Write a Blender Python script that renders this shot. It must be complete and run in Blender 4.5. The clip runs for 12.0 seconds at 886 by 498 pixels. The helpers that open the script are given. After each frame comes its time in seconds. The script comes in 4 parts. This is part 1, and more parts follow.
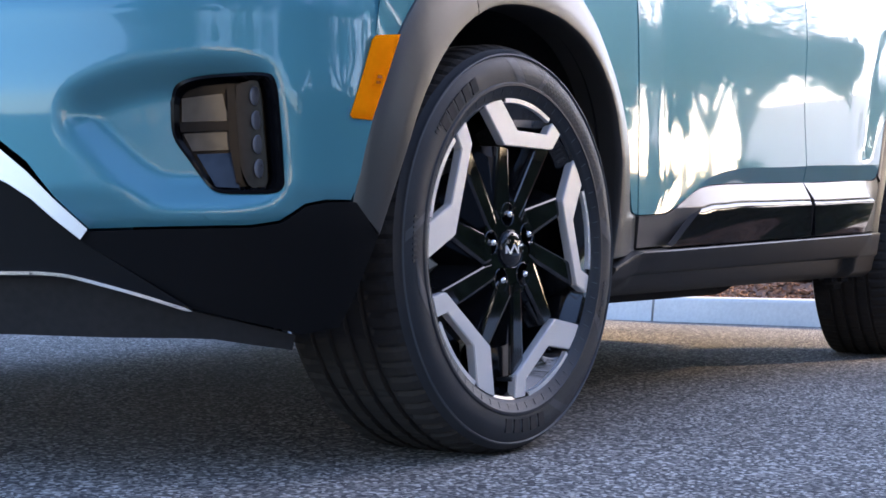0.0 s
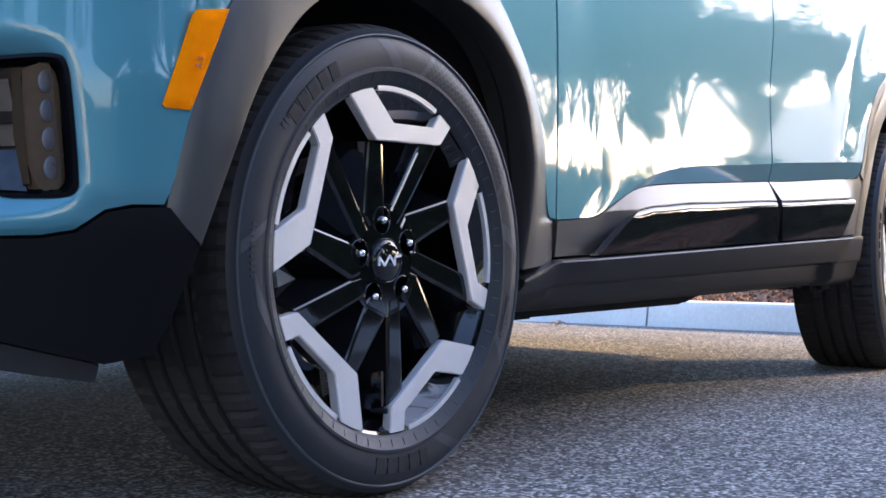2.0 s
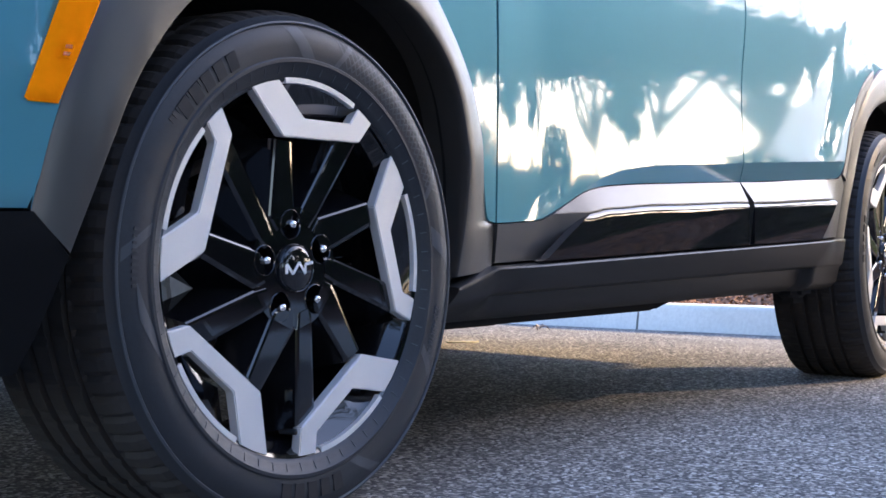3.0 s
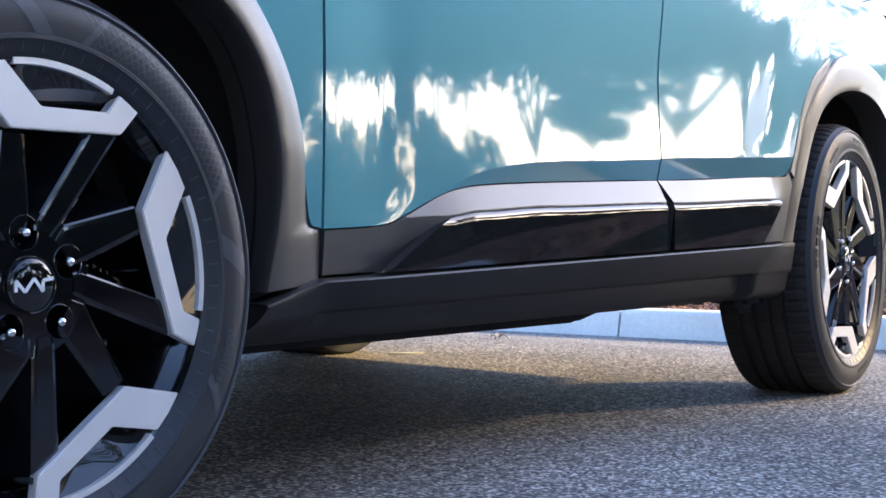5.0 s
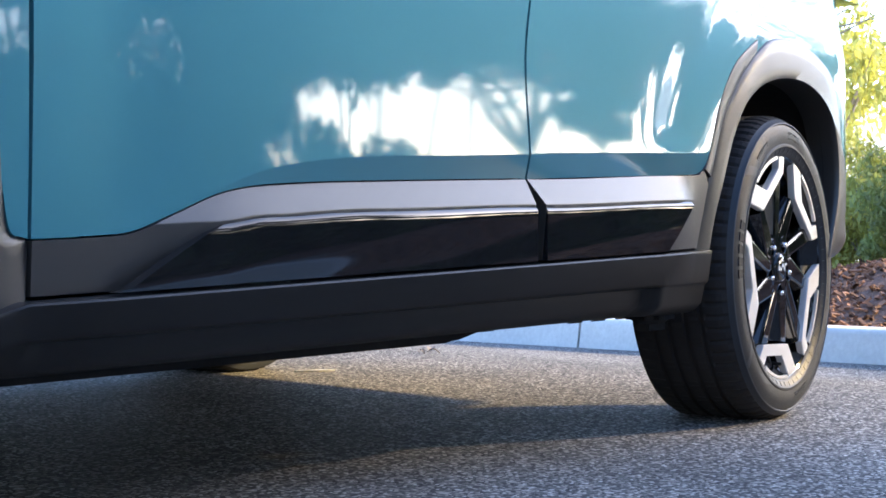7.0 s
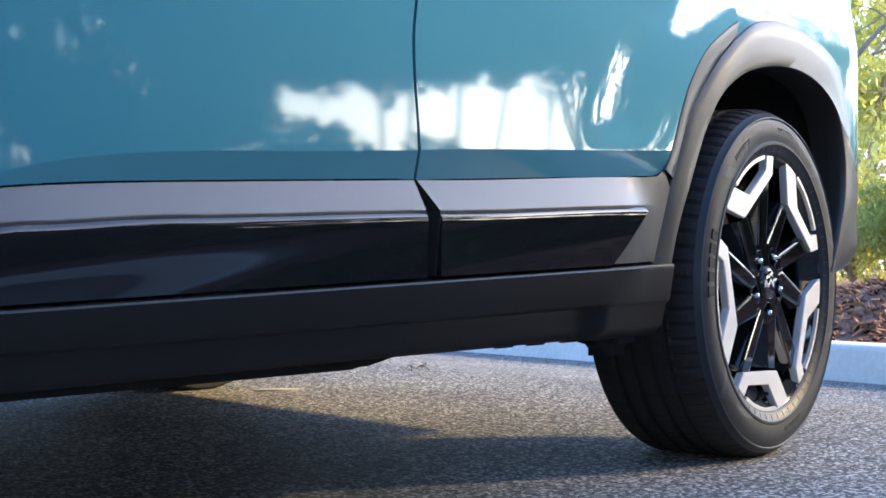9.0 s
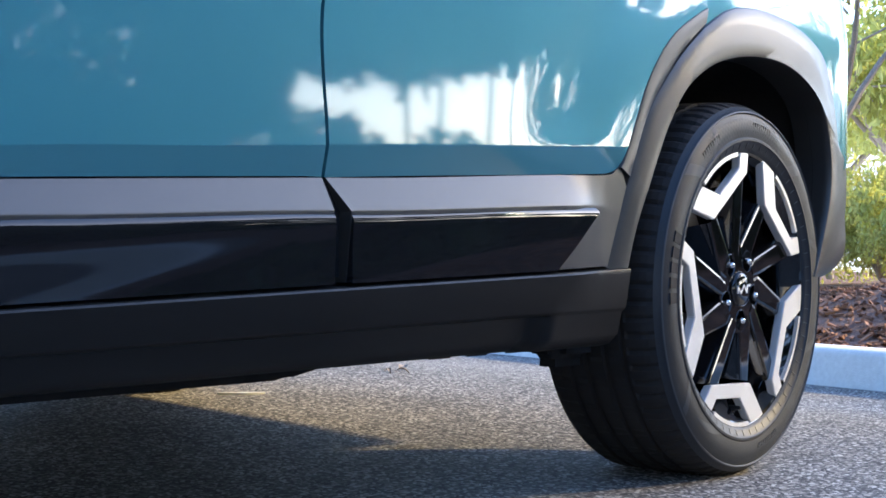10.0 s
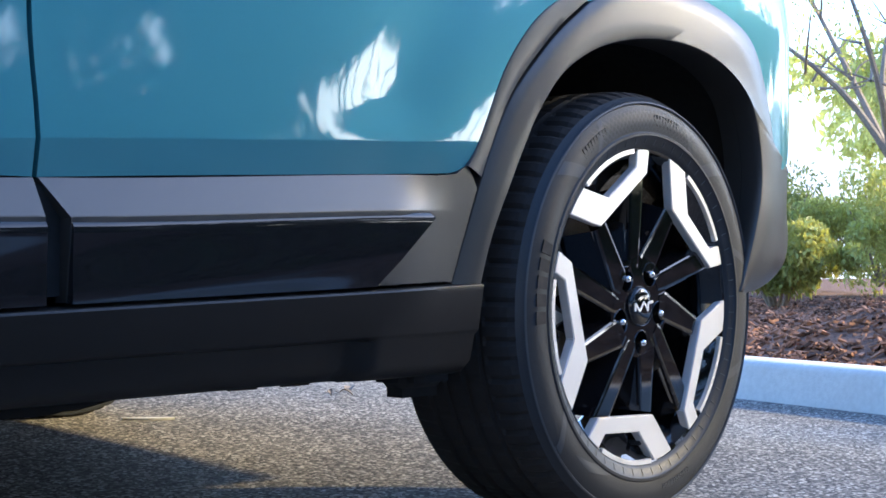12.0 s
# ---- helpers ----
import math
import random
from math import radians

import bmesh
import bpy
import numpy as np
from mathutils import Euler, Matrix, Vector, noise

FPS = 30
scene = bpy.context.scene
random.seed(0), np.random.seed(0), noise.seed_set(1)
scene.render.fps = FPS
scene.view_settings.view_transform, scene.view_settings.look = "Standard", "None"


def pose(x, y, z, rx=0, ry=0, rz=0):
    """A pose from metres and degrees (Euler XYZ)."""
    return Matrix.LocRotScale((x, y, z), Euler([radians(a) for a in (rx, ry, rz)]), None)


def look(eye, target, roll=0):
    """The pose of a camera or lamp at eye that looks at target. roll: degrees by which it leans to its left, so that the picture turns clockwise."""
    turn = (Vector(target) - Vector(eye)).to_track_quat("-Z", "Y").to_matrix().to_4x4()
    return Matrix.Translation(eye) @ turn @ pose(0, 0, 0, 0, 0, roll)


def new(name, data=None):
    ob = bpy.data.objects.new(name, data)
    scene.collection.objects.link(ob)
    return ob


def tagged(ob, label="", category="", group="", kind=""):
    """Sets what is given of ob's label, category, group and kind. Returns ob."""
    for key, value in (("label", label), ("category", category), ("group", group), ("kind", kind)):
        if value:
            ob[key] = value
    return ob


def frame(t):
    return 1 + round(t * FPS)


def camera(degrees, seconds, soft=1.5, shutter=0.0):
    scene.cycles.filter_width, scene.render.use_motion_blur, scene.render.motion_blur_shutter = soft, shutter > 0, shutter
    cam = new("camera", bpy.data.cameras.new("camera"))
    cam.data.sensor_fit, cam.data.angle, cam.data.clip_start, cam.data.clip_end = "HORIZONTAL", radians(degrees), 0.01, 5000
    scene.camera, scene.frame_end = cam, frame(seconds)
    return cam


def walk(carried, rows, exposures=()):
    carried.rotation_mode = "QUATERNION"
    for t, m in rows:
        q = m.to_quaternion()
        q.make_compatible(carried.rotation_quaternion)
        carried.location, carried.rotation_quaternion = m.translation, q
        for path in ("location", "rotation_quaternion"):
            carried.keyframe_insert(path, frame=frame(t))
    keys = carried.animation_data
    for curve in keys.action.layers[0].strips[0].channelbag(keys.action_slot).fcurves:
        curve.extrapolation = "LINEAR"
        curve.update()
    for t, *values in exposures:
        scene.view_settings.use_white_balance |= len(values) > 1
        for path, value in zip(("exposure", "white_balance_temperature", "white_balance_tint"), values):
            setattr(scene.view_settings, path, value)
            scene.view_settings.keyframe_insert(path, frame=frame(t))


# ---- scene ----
cam = camera(31.5, 12.0, soft=1.6)
PATH = [
    (0, (-2.269, -1.183, 0.334), (-0.538, -0.182, 0.333), -0.3),
    (0.5, (-2.175, -1.193, 0.337), (-0.451, -0.18, 0.335), -0.4),
    (1, (-2.064, -1.198, 0.342), (-0.345, -0.176, 0.34), -0.3),
    (1.5, (-1.96, -1.211, 0.345), (-0.248, -0.177, 0.344), -0.4),
    (2, (-1.845, -1.215, 0.352), (-0.136, -0.175, 0.348), -0.3),
    (2.5, (-1.742, -1.225, 0.351), (-0.038, -0.177, 0.35), -0.5),
    (3, (-1.623, -1.229, 0.362), (0.077, -0.175, 0.356), -0.2),
    (5, (-1.174, -1.3, 0.372), (0.499, -0.204, 0.367), -0.4),
    (5.5, (-1.044, -1.3, 0.371), (0.626, -0.2, 0.37), -0.6),
    (6, (-0.912, -1.315, 0.376), (0.753, -0.206, 0.374), -0.5),
    (6.5, (-0.786, -1.325, 0.381), (0.874, -0.21, 0.377), -0.4),
    (7, (-0.648, -1.325, 0.382), (1.008, -0.204, 0.38), -0.5),
    (9, (-0.137, -1.347, 0.395), (1.447, -0.126, 0.397), -0.1),
    (9.5, (-0.012, -1.34, 0.4), (1.56, -0.104, 0.399), -0.1),
    (10, (0.112, -1.359, 0.411), (1.664, -0.098, 0.403), 0.4),
    (10.5, (0.237, -1.386, 0.408), (1.767, -0.098, 0.407), 0.3),
    (11, (0.359, -1.41, 0.409), (1.866, -0.095, 0.411), 0.3),
    (11.5, (0.491, -1.415, 0.413), (1.981, -0.081, 0.415), 0.3),
    (12, (0.617, -1.419, 0.415), (2.095, -0.071, 0.419), 0.2),
]
walk(cam, [(t, look(eye, target, roll)) for t, eye, target, roll in PATH], exposures=[(0, 2.48, 6050, 23), (1.5, 2.63, 6050, 22), (3, 2.68, 6000, 21), (7, 2.54, 5550, 16), (10, 2.37, 5250, 14), (12, 2.35, 5050, 13)])

# ---- light ----
SUN = Vector((0.839, -0.545, 0.0)).normalized()
SUN_EL = radians(21.5)
world = bpy.data.worlds.new("sky")
scene.world = world
world.use_nodes = True
wt = world.node_tree
sky = wt.nodes.new("ShaderNodeTexSky")
sky.sky_type = "NISHITA"
sky.sun_disc = False
sky.sun_elevation = SUN_EL
sky.sun_rotation = math.atan2(SUN.x, SUN.y)
sky.air_density, sky.dust_density, sky.ozone_density = 1.0, 0.9, 1.4
wt.nodes["Background"].inputs["Strength"].default_value = 0.128
wt.links.new(sky.outputs["Color"], wt.nodes["Background"].inputs["Color"])
sun = new("sun", bpy.data.lights.new("sun", "SUN"))
sun.data.energy, sun.data.angle, sun.data.color = 2.1, radians(2.0), (1.0, 0.68, 0.24)
d = Vector((SUN.x * math.cos(SUN_EL), SUN.y * math.cos(SUN_EL), math.sin(SUN_EL)))
sun.matrix_world = look(d * 50, (0, 0, 0))


# ---- materials ----
def mat(name, base, rough=0.5, metal=0.0, var=0.12, scale=6.0, fine=90.0, bump=0.0, bscale=400.0, dist=0.002, coat=0.0, spec=0.5, rvar=0.1, piece=0.0, island=0.0):
    m = bpy.data.materials.new(name)
    m.use_nodes = True
    nt = m.node_tree
    b = nt.nodes["Principled BSDF"]
    co = nt.nodes.new("ShaderNodeTexCoord")
    big, small = nt.nodes.new("ShaderNodeTexNoise"), nt.nodes.new("ShaderNodeTexNoise")
    for n, s in ((big, scale), (small, fine)):
        n.inputs["Scale"].default_value, n.inputs["Detail"].default_value = s, 4
        nt.links.new(co.outputs["Object"], n.inputs["Vector"])
    add = nt.nodes.new("ShaderNodeMath")
    add.operation = "ADD"
    nt.links.new(big.outputs["Fac"], add.inputs[0])
    nt.links.new(small.outputs["Fac"], add.inputs[1])
    src = add.outputs[0]
    if piece or island:
        if piece:
            info, sock = nt.nodes.new("ShaderNodeObjectInfo"), "Random"
        else:
            info, sock = nt.nodes.new("ShaderNodeNewGeometry"), "Random Per Island"
        mad = nt.nodes.new("ShaderNodeMath")
        mad.operation = "MULTIPLY_ADD"
        mad.inputs[1].default_value, mad.inputs[2].default_value = piece or island, -0.5 * (piece or island)
        nt.links.new(info.outputs[sock], mad.inputs[0])
        a2 = nt.nodes.new("ShaderNodeMath")
        a2.operation = "ADD"
        nt.links.new(src, a2.inputs[0])
        nt.links.new(mad.outputs[0], a2.inputs[1])
        src = a2.outputs[0]
    ramp = nt.nodes.new("ShaderNodeMapRange")
    ramp.inputs["From Min"].default_value, ramp.inputs["From Max"].default_value = 0.6, 1.4
    ramp.inputs["To Min"].default_value, ramp.inputs["To Max"].default_value = 1 - var, 1 + var
    nt.links.new(src, ramp.inputs["Value"])
    mul = nt.nodes.new("ShaderNodeVectorMath")
    mul.operation = "SCALE"
    mul.inputs[0].default_value = base
    nt.links.new(ramp.outputs["Result"], mul.inputs["Scale"])
    nt.links.new(mul.outputs["Vector"], b.inputs["Base Color"])
    b.inputs["Metallic"].default_value = metal
    b.inputs["Specular IOR Level"].default_value = spec
    b.inputs["Coat Weight"].default_value = coat
    b.inputs["Coat Roughness"].default_value = 0.015
    rr = nt.nodes.new("ShaderNodeMapRange")
    rr.inputs["From Min"].default_value, rr.inputs["From Max"].default_value = 0.3, 0.7
    rr.inputs["To Min"].default_value, rr.inputs["To Max"].default_value = rough * (1 - rvar), rough * (1 + rvar)
    nt.links.new(small.outputs["Fac"], rr.inputs["Value"])
    nt.links.new(rr.outputs["Result"], b.inputs["Roughness"])
    if bump:
        bn, bp = nt.nodes.new("ShaderNodeTexNoise"), nt.nodes.new("ShaderNodeBump")
        bn.inputs["Scale"].default_value, bn.inputs["Detail"].default_value = bscale, 3
        bp.inputs["Strength"].default_value, bp.inputs["Distance"].default_value = bump, dist
        nt.links.new(co.outputs["Object"], bn.inputs["Vector"])
        nt.links.new(bn.outputs["Fac"], bp.inputs["Height"])
        nt.links.new(bp.outputs["Normal"], b.inputs["Normal"])
    return m


PAINT = mat("teal_paint", (0.077, 0.242, 0.300), 0.42, 0.4, var=0.05, scale=2, fine=1500, coat=1.0, spec=0.0, rvar=0.05)
PAINT.node_tree.nodes["Principled BSDF"].inputs["Coat Roughness"].default_value = 0.04
PLASTIC = mat("grey_plastic", (0.034, 0.0325, 0.031), 0.34, spec=0.7, var=0.08, scale=5, fine=600, bump=0.25, bscale=1800, dist=0.0004)
# the cladding's grey plastic again, darkened for the shade low on the sill
SHADED_SILL = mat("shaded_sill_plastic", (0.0175, 0.0172, 0.0175), 0.42, spec=0.22, var=0.1, scale=5, fine=600, bump=0.25, bscale=1800, dist=0.0004)
# near-black plastic; on the lower bumper corner it paints in the shade
BUMPER_PLASTIC = mat("dark_shaded_plastic", (0.006, 0.0062, 0.007), 0.5, spec=0.08, var=0.1, scale=5, fine=600, bump=0.25, bscale=1800, dist=0.0004)
PIANO = mat("gloss_black", (0.011, 0.0108, 0.012), 0.04, var=0.15, spec=0.45)
RIM_BLACK = mat("rim_black", (0.004, 0.004, 0.005), 0.05, var=0.2, fine=200, spec=0.7)
MACHINED = mat("machined_alloy", (0.76, 0.755, 0.755), 0.36, 0.5, var=0.05, scale=10, fine=900, bump=0.12, bscale=1400, dist=0.0003)
CHROME = mat("chrome", (0.85, 0.85, 0.86), 0.12, 1.0, var=0.03)
EMBLEM = mat("emblem_silver", (0.85, 0.85, 0.86), 0.3, 0.3, var=0.03)
SATIN = mat("satin_silver", (0.62, 0.62, 0.63), 0.33, 0.75, var=0.04, fine=500)
TREAD = mat("tread_rubber", (0.027, 0.0255, 0.0255), 0.8, spec=0.2, var=0.25, scale=14, fine=200, bump=0.3, bscale=700, dist=0.0006)
RUBBER = mat("tyre_rubber", (0.021, 0.0245, 0.030), 0.48, spec=0.35, var=0.22, scale=9, fine=260, bump=0.3, bscale=900, dist=0.0006)
LETTER = mat("raised_rubber", (0.052, 0.058, 0.067), 0.5, spec=0.35, var=0.1)
IRON = mat("brake_iron", (0.16, 0.15, 0.15), 0.42, 0.8, var=0.25, scale=30, fine=300)
CALIPER = mat("caliper_grey", (0.42, 0.43, 0.44), 0.5, 0.3, var=0.2, scale=30)
LINER = mat("liner_black", (0.010, 0.010, 0.011), 0.8, var=0.3, scale=20)
AMBER = mat("amber_lens", (0.95, 0.24, 0.0), 0.5, var=0.06, scale=15, spec=0.0)
AMBER_DARK = mat("amber_dark", (0.55, 0.11, 0.01), 0.3, var=0.08, coat=0.5)
LAMP_BLACK = mat("lamp_black", (0.004, 0.004, 0.005), 0.2, var=0.2, spec=0.12)
LAMP_MIRROR = mat("lamp_reflector", (0.045, 0.048, 0.052), 0.16, 0.8, spec=0.4, var=0.3, scale=40)
LENS = mat("lamp_lens", (0.020, 0.0185, 0.019), 0.18, 0.0, var=0.25, scale=50, spec=0.12)
LED = mat("led_cell", (0.19, 0.19, 0.21), 0.3, 0.2, var=0.2, scale=60, spec=0.2)
GLASS_DARK = mat("tinted_glass", (0.012, 0.014, 0.016), 0.03, var=0.1, coat=1.0)
CONCRETE = mat("kerb_concrete", (0.68, 0.68, 0.67), 0.85, var=0.14, scale=3, fine=60, bump=0.4, bscale=180, dist=0.003)
BARK = mat("bark", (0.32, 0.27, 0.225), 0.9, var=0.35, scale=6, fine=60, bump=0.6, bscale=70, dist=0.01)
MULCH_SOIL = mat("mulch_soil", (0.16, 0.085, 0.055), 0.95, var=0.4, scale=8, fine=70, bump=0.8, bscale=60, dist=0.02)
CHIP = mat("mulch_chip", (0.25, 0.125, 0.072), 0.9, var=0.6, scale=8, fine=60, island=1.1)
GRASS = mat("grass_ground", (0.045, 0.06, 0.022), 0.95, var=0.35, scale=0.8, fine=20, bump=0.7, bscale=40, dist=0.03)
# near-white base that carries the distance haze of the hillside
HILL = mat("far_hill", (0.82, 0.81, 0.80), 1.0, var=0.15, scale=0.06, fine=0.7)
STUCCO = mat("pale_stucco", (0.78, 0.74, 0.67), 0.9, var=0.08, scale=1, fine=20, bump=0.2, bscale=60)


def leaf_material(name, base):
    m = mat(name, base, 0.55, var=0.45, scale=2, fine=8, island=0.9)
    b = m.node_tree.nodes["Principled BSDF"]
    out = m.node_tree.nodes["Material Output"]
    tr, mix = m.node_tree.nodes.new("ShaderNodeBsdfTranslucent"), m.node_tree.nodes.new("ShaderNodeMixShader")
    tr.inputs["Color"].default_value = (base[0] * 2.2, base[1] * 2.0, base[2] * 1.0, 1)
    mix.inputs["Fac"].default_value = 0.28
    m.node_tree.links.new(b.outputs[0], mix.inputs[1])
    m.node_tree.links.new(tr.outputs[0], mix.inputs[2])
    m.node_tree.links.new(mix.outputs[0], out.inputs["Surface"])
    return m


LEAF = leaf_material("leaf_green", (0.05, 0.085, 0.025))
# lighter leaf colours for the bed side, with sunlight and haze painted in
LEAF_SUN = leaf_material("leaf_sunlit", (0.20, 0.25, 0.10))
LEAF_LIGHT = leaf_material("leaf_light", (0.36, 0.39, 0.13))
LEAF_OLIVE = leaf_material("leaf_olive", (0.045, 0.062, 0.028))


def asphalt_material():
    m = bpy.data.materials.new("asphalt")
    m.use_nodes = True
    nt = m.node_tree
    b = nt.nodes["Principled BSDF"]
    co = nt.nodes.new("ShaderNodeTexCoord")
    vor = nt.nodes.new("ShaderNodeTexVoronoi")
    vor.inputs["Scale"].default_value = 165
    vor.inputs["Randomness"].default_value = 1.0
    nt.links.new(co.outputs["Object"], vor.inputs["Vector"])
    sep = nt.nodes.new("ShaderNodeSeparateColor")
    nt.links.new(vor.outputs["Color"], sep.inputs["Color"])
    ramp = nt.nodes.new("ShaderNodeValToRGB")
    e = ramp.color_ramp.elements
    e[0].position, e[0].color = 0.0, (0.046, 0.0445, 0.0445, 1)
    e[1].position, e[1].color = 1.0, (0.62, 0.60, 0.565, 1)
    for pos, c in ((0.4, (0.112, 0.107, 0.103, 1)), (0.7, (0.225, 0.213, 0.2, 1)), (0.88, (0.42, 0.39, 0.34, 1))):
        x = e.new(pos)
        x.color = c
    nt.links.new(sep.outputs["Red"], ramp.inputs["Fac"])
    big = nt.nodes.new("ShaderNodeTexNoise")
    big.inputs["Scale"].default_value, big.inputs["Detail"].default_value = 1.3, 5
    nt.links.new(co.outputs["Object"], big.inputs["Vector"])
    mr = nt.nodes.new("ShaderNodeMapRange")
    mr.inputs["From Min"].default_value, mr.inputs["From Max"].default_value = 0.3, 0.7
    mr.inputs["To Min"].default_value, mr.inputs["To Max"].default_value = 0.75, 1.2
    nt.links.new(big.outputs["Fac"], mr.inputs["Value"])
    mul = nt.nodes.new("ShaderNodeVectorMath")
    mul.operation = "SCALE"
    nt.links.new(ramp.outputs["Color"], mul.inputs[0])
    nt.links.new(mr.outputs["Result"], mul.inputs["Scale"])
    nt.links.new(mul.outputs["Vector"], b.inputs["Base Color"])
    b.inputs["Roughness"].default_value = 0.8
    b.inputs["Specular IOR Level"].default_value = 0.12
    inv = nt.nodes.new("ShaderNodeMath")
    inv.operation = "MULTIPLY"
    inv.inputs[1].default_value = -1.0
    nt.links.new(vor.outputs["Distance"], inv.inputs[0])
    fine = nt.nodes.new("ShaderNodeTexNoise")
    fine.inputs["Scale"].default_value = 60
    nt.links.new(co.outputs["Object"], fine.inputs["Vector"])
    hsum = nt.nodes.new("ShaderNodeMath")
    hsum.operation = "ADD"
    nt.links.new(inv.outputs[0], hsum.inputs[0])
    nt.links.new(fine.outputs["Fac"], hsum.inputs[1])
    bp = nt.nodes.new("ShaderNodeBump")
    bp.inputs["Strength"].default_value, bp.inputs["Distance"].default_value = 0.5, 0.0016
    nt.links.new(hsum.outputs[0], bp.inputs["Height"])
    nt.links.new(bp.outputs["Normal"], b.inputs["Normal"])
    return m


ASPHALT = asphalt_material()


# ---- mesh helpers ----
def part(name, bm, material, parent=None, label="", kind="", smooth=True):
    me = bpy.data.meshes.new(name)
    bm.to_mesh(me)
    bm.free()
    me.materials.append(material)
    for p in me.polygons:
        p.use_smooth = smooth
    if smooth:
        me.set_sharp_from_angle(angle=radians(38))
    ob = new(name, me)
    if parent is not None:
        ob.parent = parent
    return tagged(ob, label=label, kind=kind)


def crom(pts, n=8):
    """A smooth curve through 2D points."""
    pts = [Vector(p) for p in pts]
    q = [2 * pts[0] - pts[1]] + pts + [2 * pts[-1] - pts[-2]]
    out = []
    for i in range(1, len(q) - 2):
        a, b, c, e = q[i - 1 : i + 3]
        for k in range(n):
            t = k / n
            out.append(0.5 * (2 * b + (c - a) * t + (2 * a - 5 * b + 4 * c - e) * t * t + (3 * b - a - 3 * c + e) * t ** 3))
    return out + [pts[-1]]


def resample(pts, n):
    pts = [Vector(p) for p in pts]
    s = [0.0]
    for a, b in zip(pts, pts[1:]):
        s.append(s[-1] + (b - a).length)
    out = []
    for k in range(n):
        t = s[-1] * k / (n - 1)
        i = max(j for j in range(len(s)) if s[j] <= t + 1e-9)
        i = min(i, len(pts) - 2)
        f = (t - s[i]) / max(s[i + 1] - s[i], 1e-9)
        out.append(pts[i].lerp(pts[i + 1], f))
    return out


def lerp_table(table, x):
    if x <= table[0][0]:
        return table[0][1]
    for (a, va), (b, vb) in zip(table, table[1:]):
        if x <= b:
            t = (x - a) / (b - a)
            t = t * t * (3 - 2 * t) * 0.5 + t * 0.5
            return va + (vb - va) * t
    return table[-1][1]


def spline(table):
    """A natural cubic curve through (x, y) pairs, straight beyond its ends."""
    xs, ys = np.array([p[0] for p in table]), np.array([p[1] for p in table])
    n, h = len(xs), np.diff(xs)
    a, r = np.eye(n), np.zeros(n)
    for i in range(1, n - 1):
        a[i, i - 1 : i + 2] = h[i - 1], 2 * (h[i - 1] + h[i]), h[i]
        r[i] = 6 * ((ys[i + 1] - ys[i]) / h[i] - (ys[i] - ys[i - 1]) / h[i - 1])
    m = np.linalg.solve(a, r)

    def value(x):
        if x <= xs[0]:
            return float(ys[0] + (x - xs[0]) * ((ys[1] - ys[0]) / h[0] - h[0] * m[1] / 6))
        if x >= xs[-1]:
            return float(ys[-1] + (x - xs[-1]) * ((ys[-1] - ys[-2]) / h[-1] + h[-1] * m[-2] / 6))
        i = int(np.searchsorted(xs, x) - 1)
        p, q, w = xs[i + 1] - x, x - xs[i], h[i]
        return float((m[i] * p ** 3 + m[i + 1] * q ** 3) / (6 * w) + (ys[i] / w - m[i] * w / 6) * p + (ys[i + 1] / w - m[i + 1] * w / 6) * q)

    return value


def step(a, b, x):
    t = min(1, max(0, (x - a) / (b - a)))
    return t * t * (3 - 2 * t)


def inside_distance(poly, u, v):
    """How far a 2D point lies inside a polygon (negative outside)."""
    best, odd = 1e9, False
    for (ax, ay), (bx, by) in zip(poly, poly[1:] + poly[:1]):
        dx, dy = bx - ax, by - ay
        t = min(1, max(0, ((u - ax) * dx + (v - ay) * dy) / (dx * dx + dy * dy + 1e-12)))
        best = min(best, math.hypot(u - ax - t * dx, v - ay - t * dy))
        if (ay > v) != (by > v) and u < (v - ay) * dx / (dy + 1e-12) + ax:
            odd = not odd
    return best if odd else -best


def skirt(bm, inward):
    """Turns the open edges inward, so that a panel has thickness."""
    for e in [e for e in bm.edges if e.is_boundary]:
        a, b = (v.co.copy() for v in e.verts)
        va, vb = bm.verts.new(a), bm.verts.new(b)
        vc, vd = bm.verts.new(b + inward(b)), bm.verts.new(a + inward(a))
        bm.faces.new((va, vb, vc, vd))


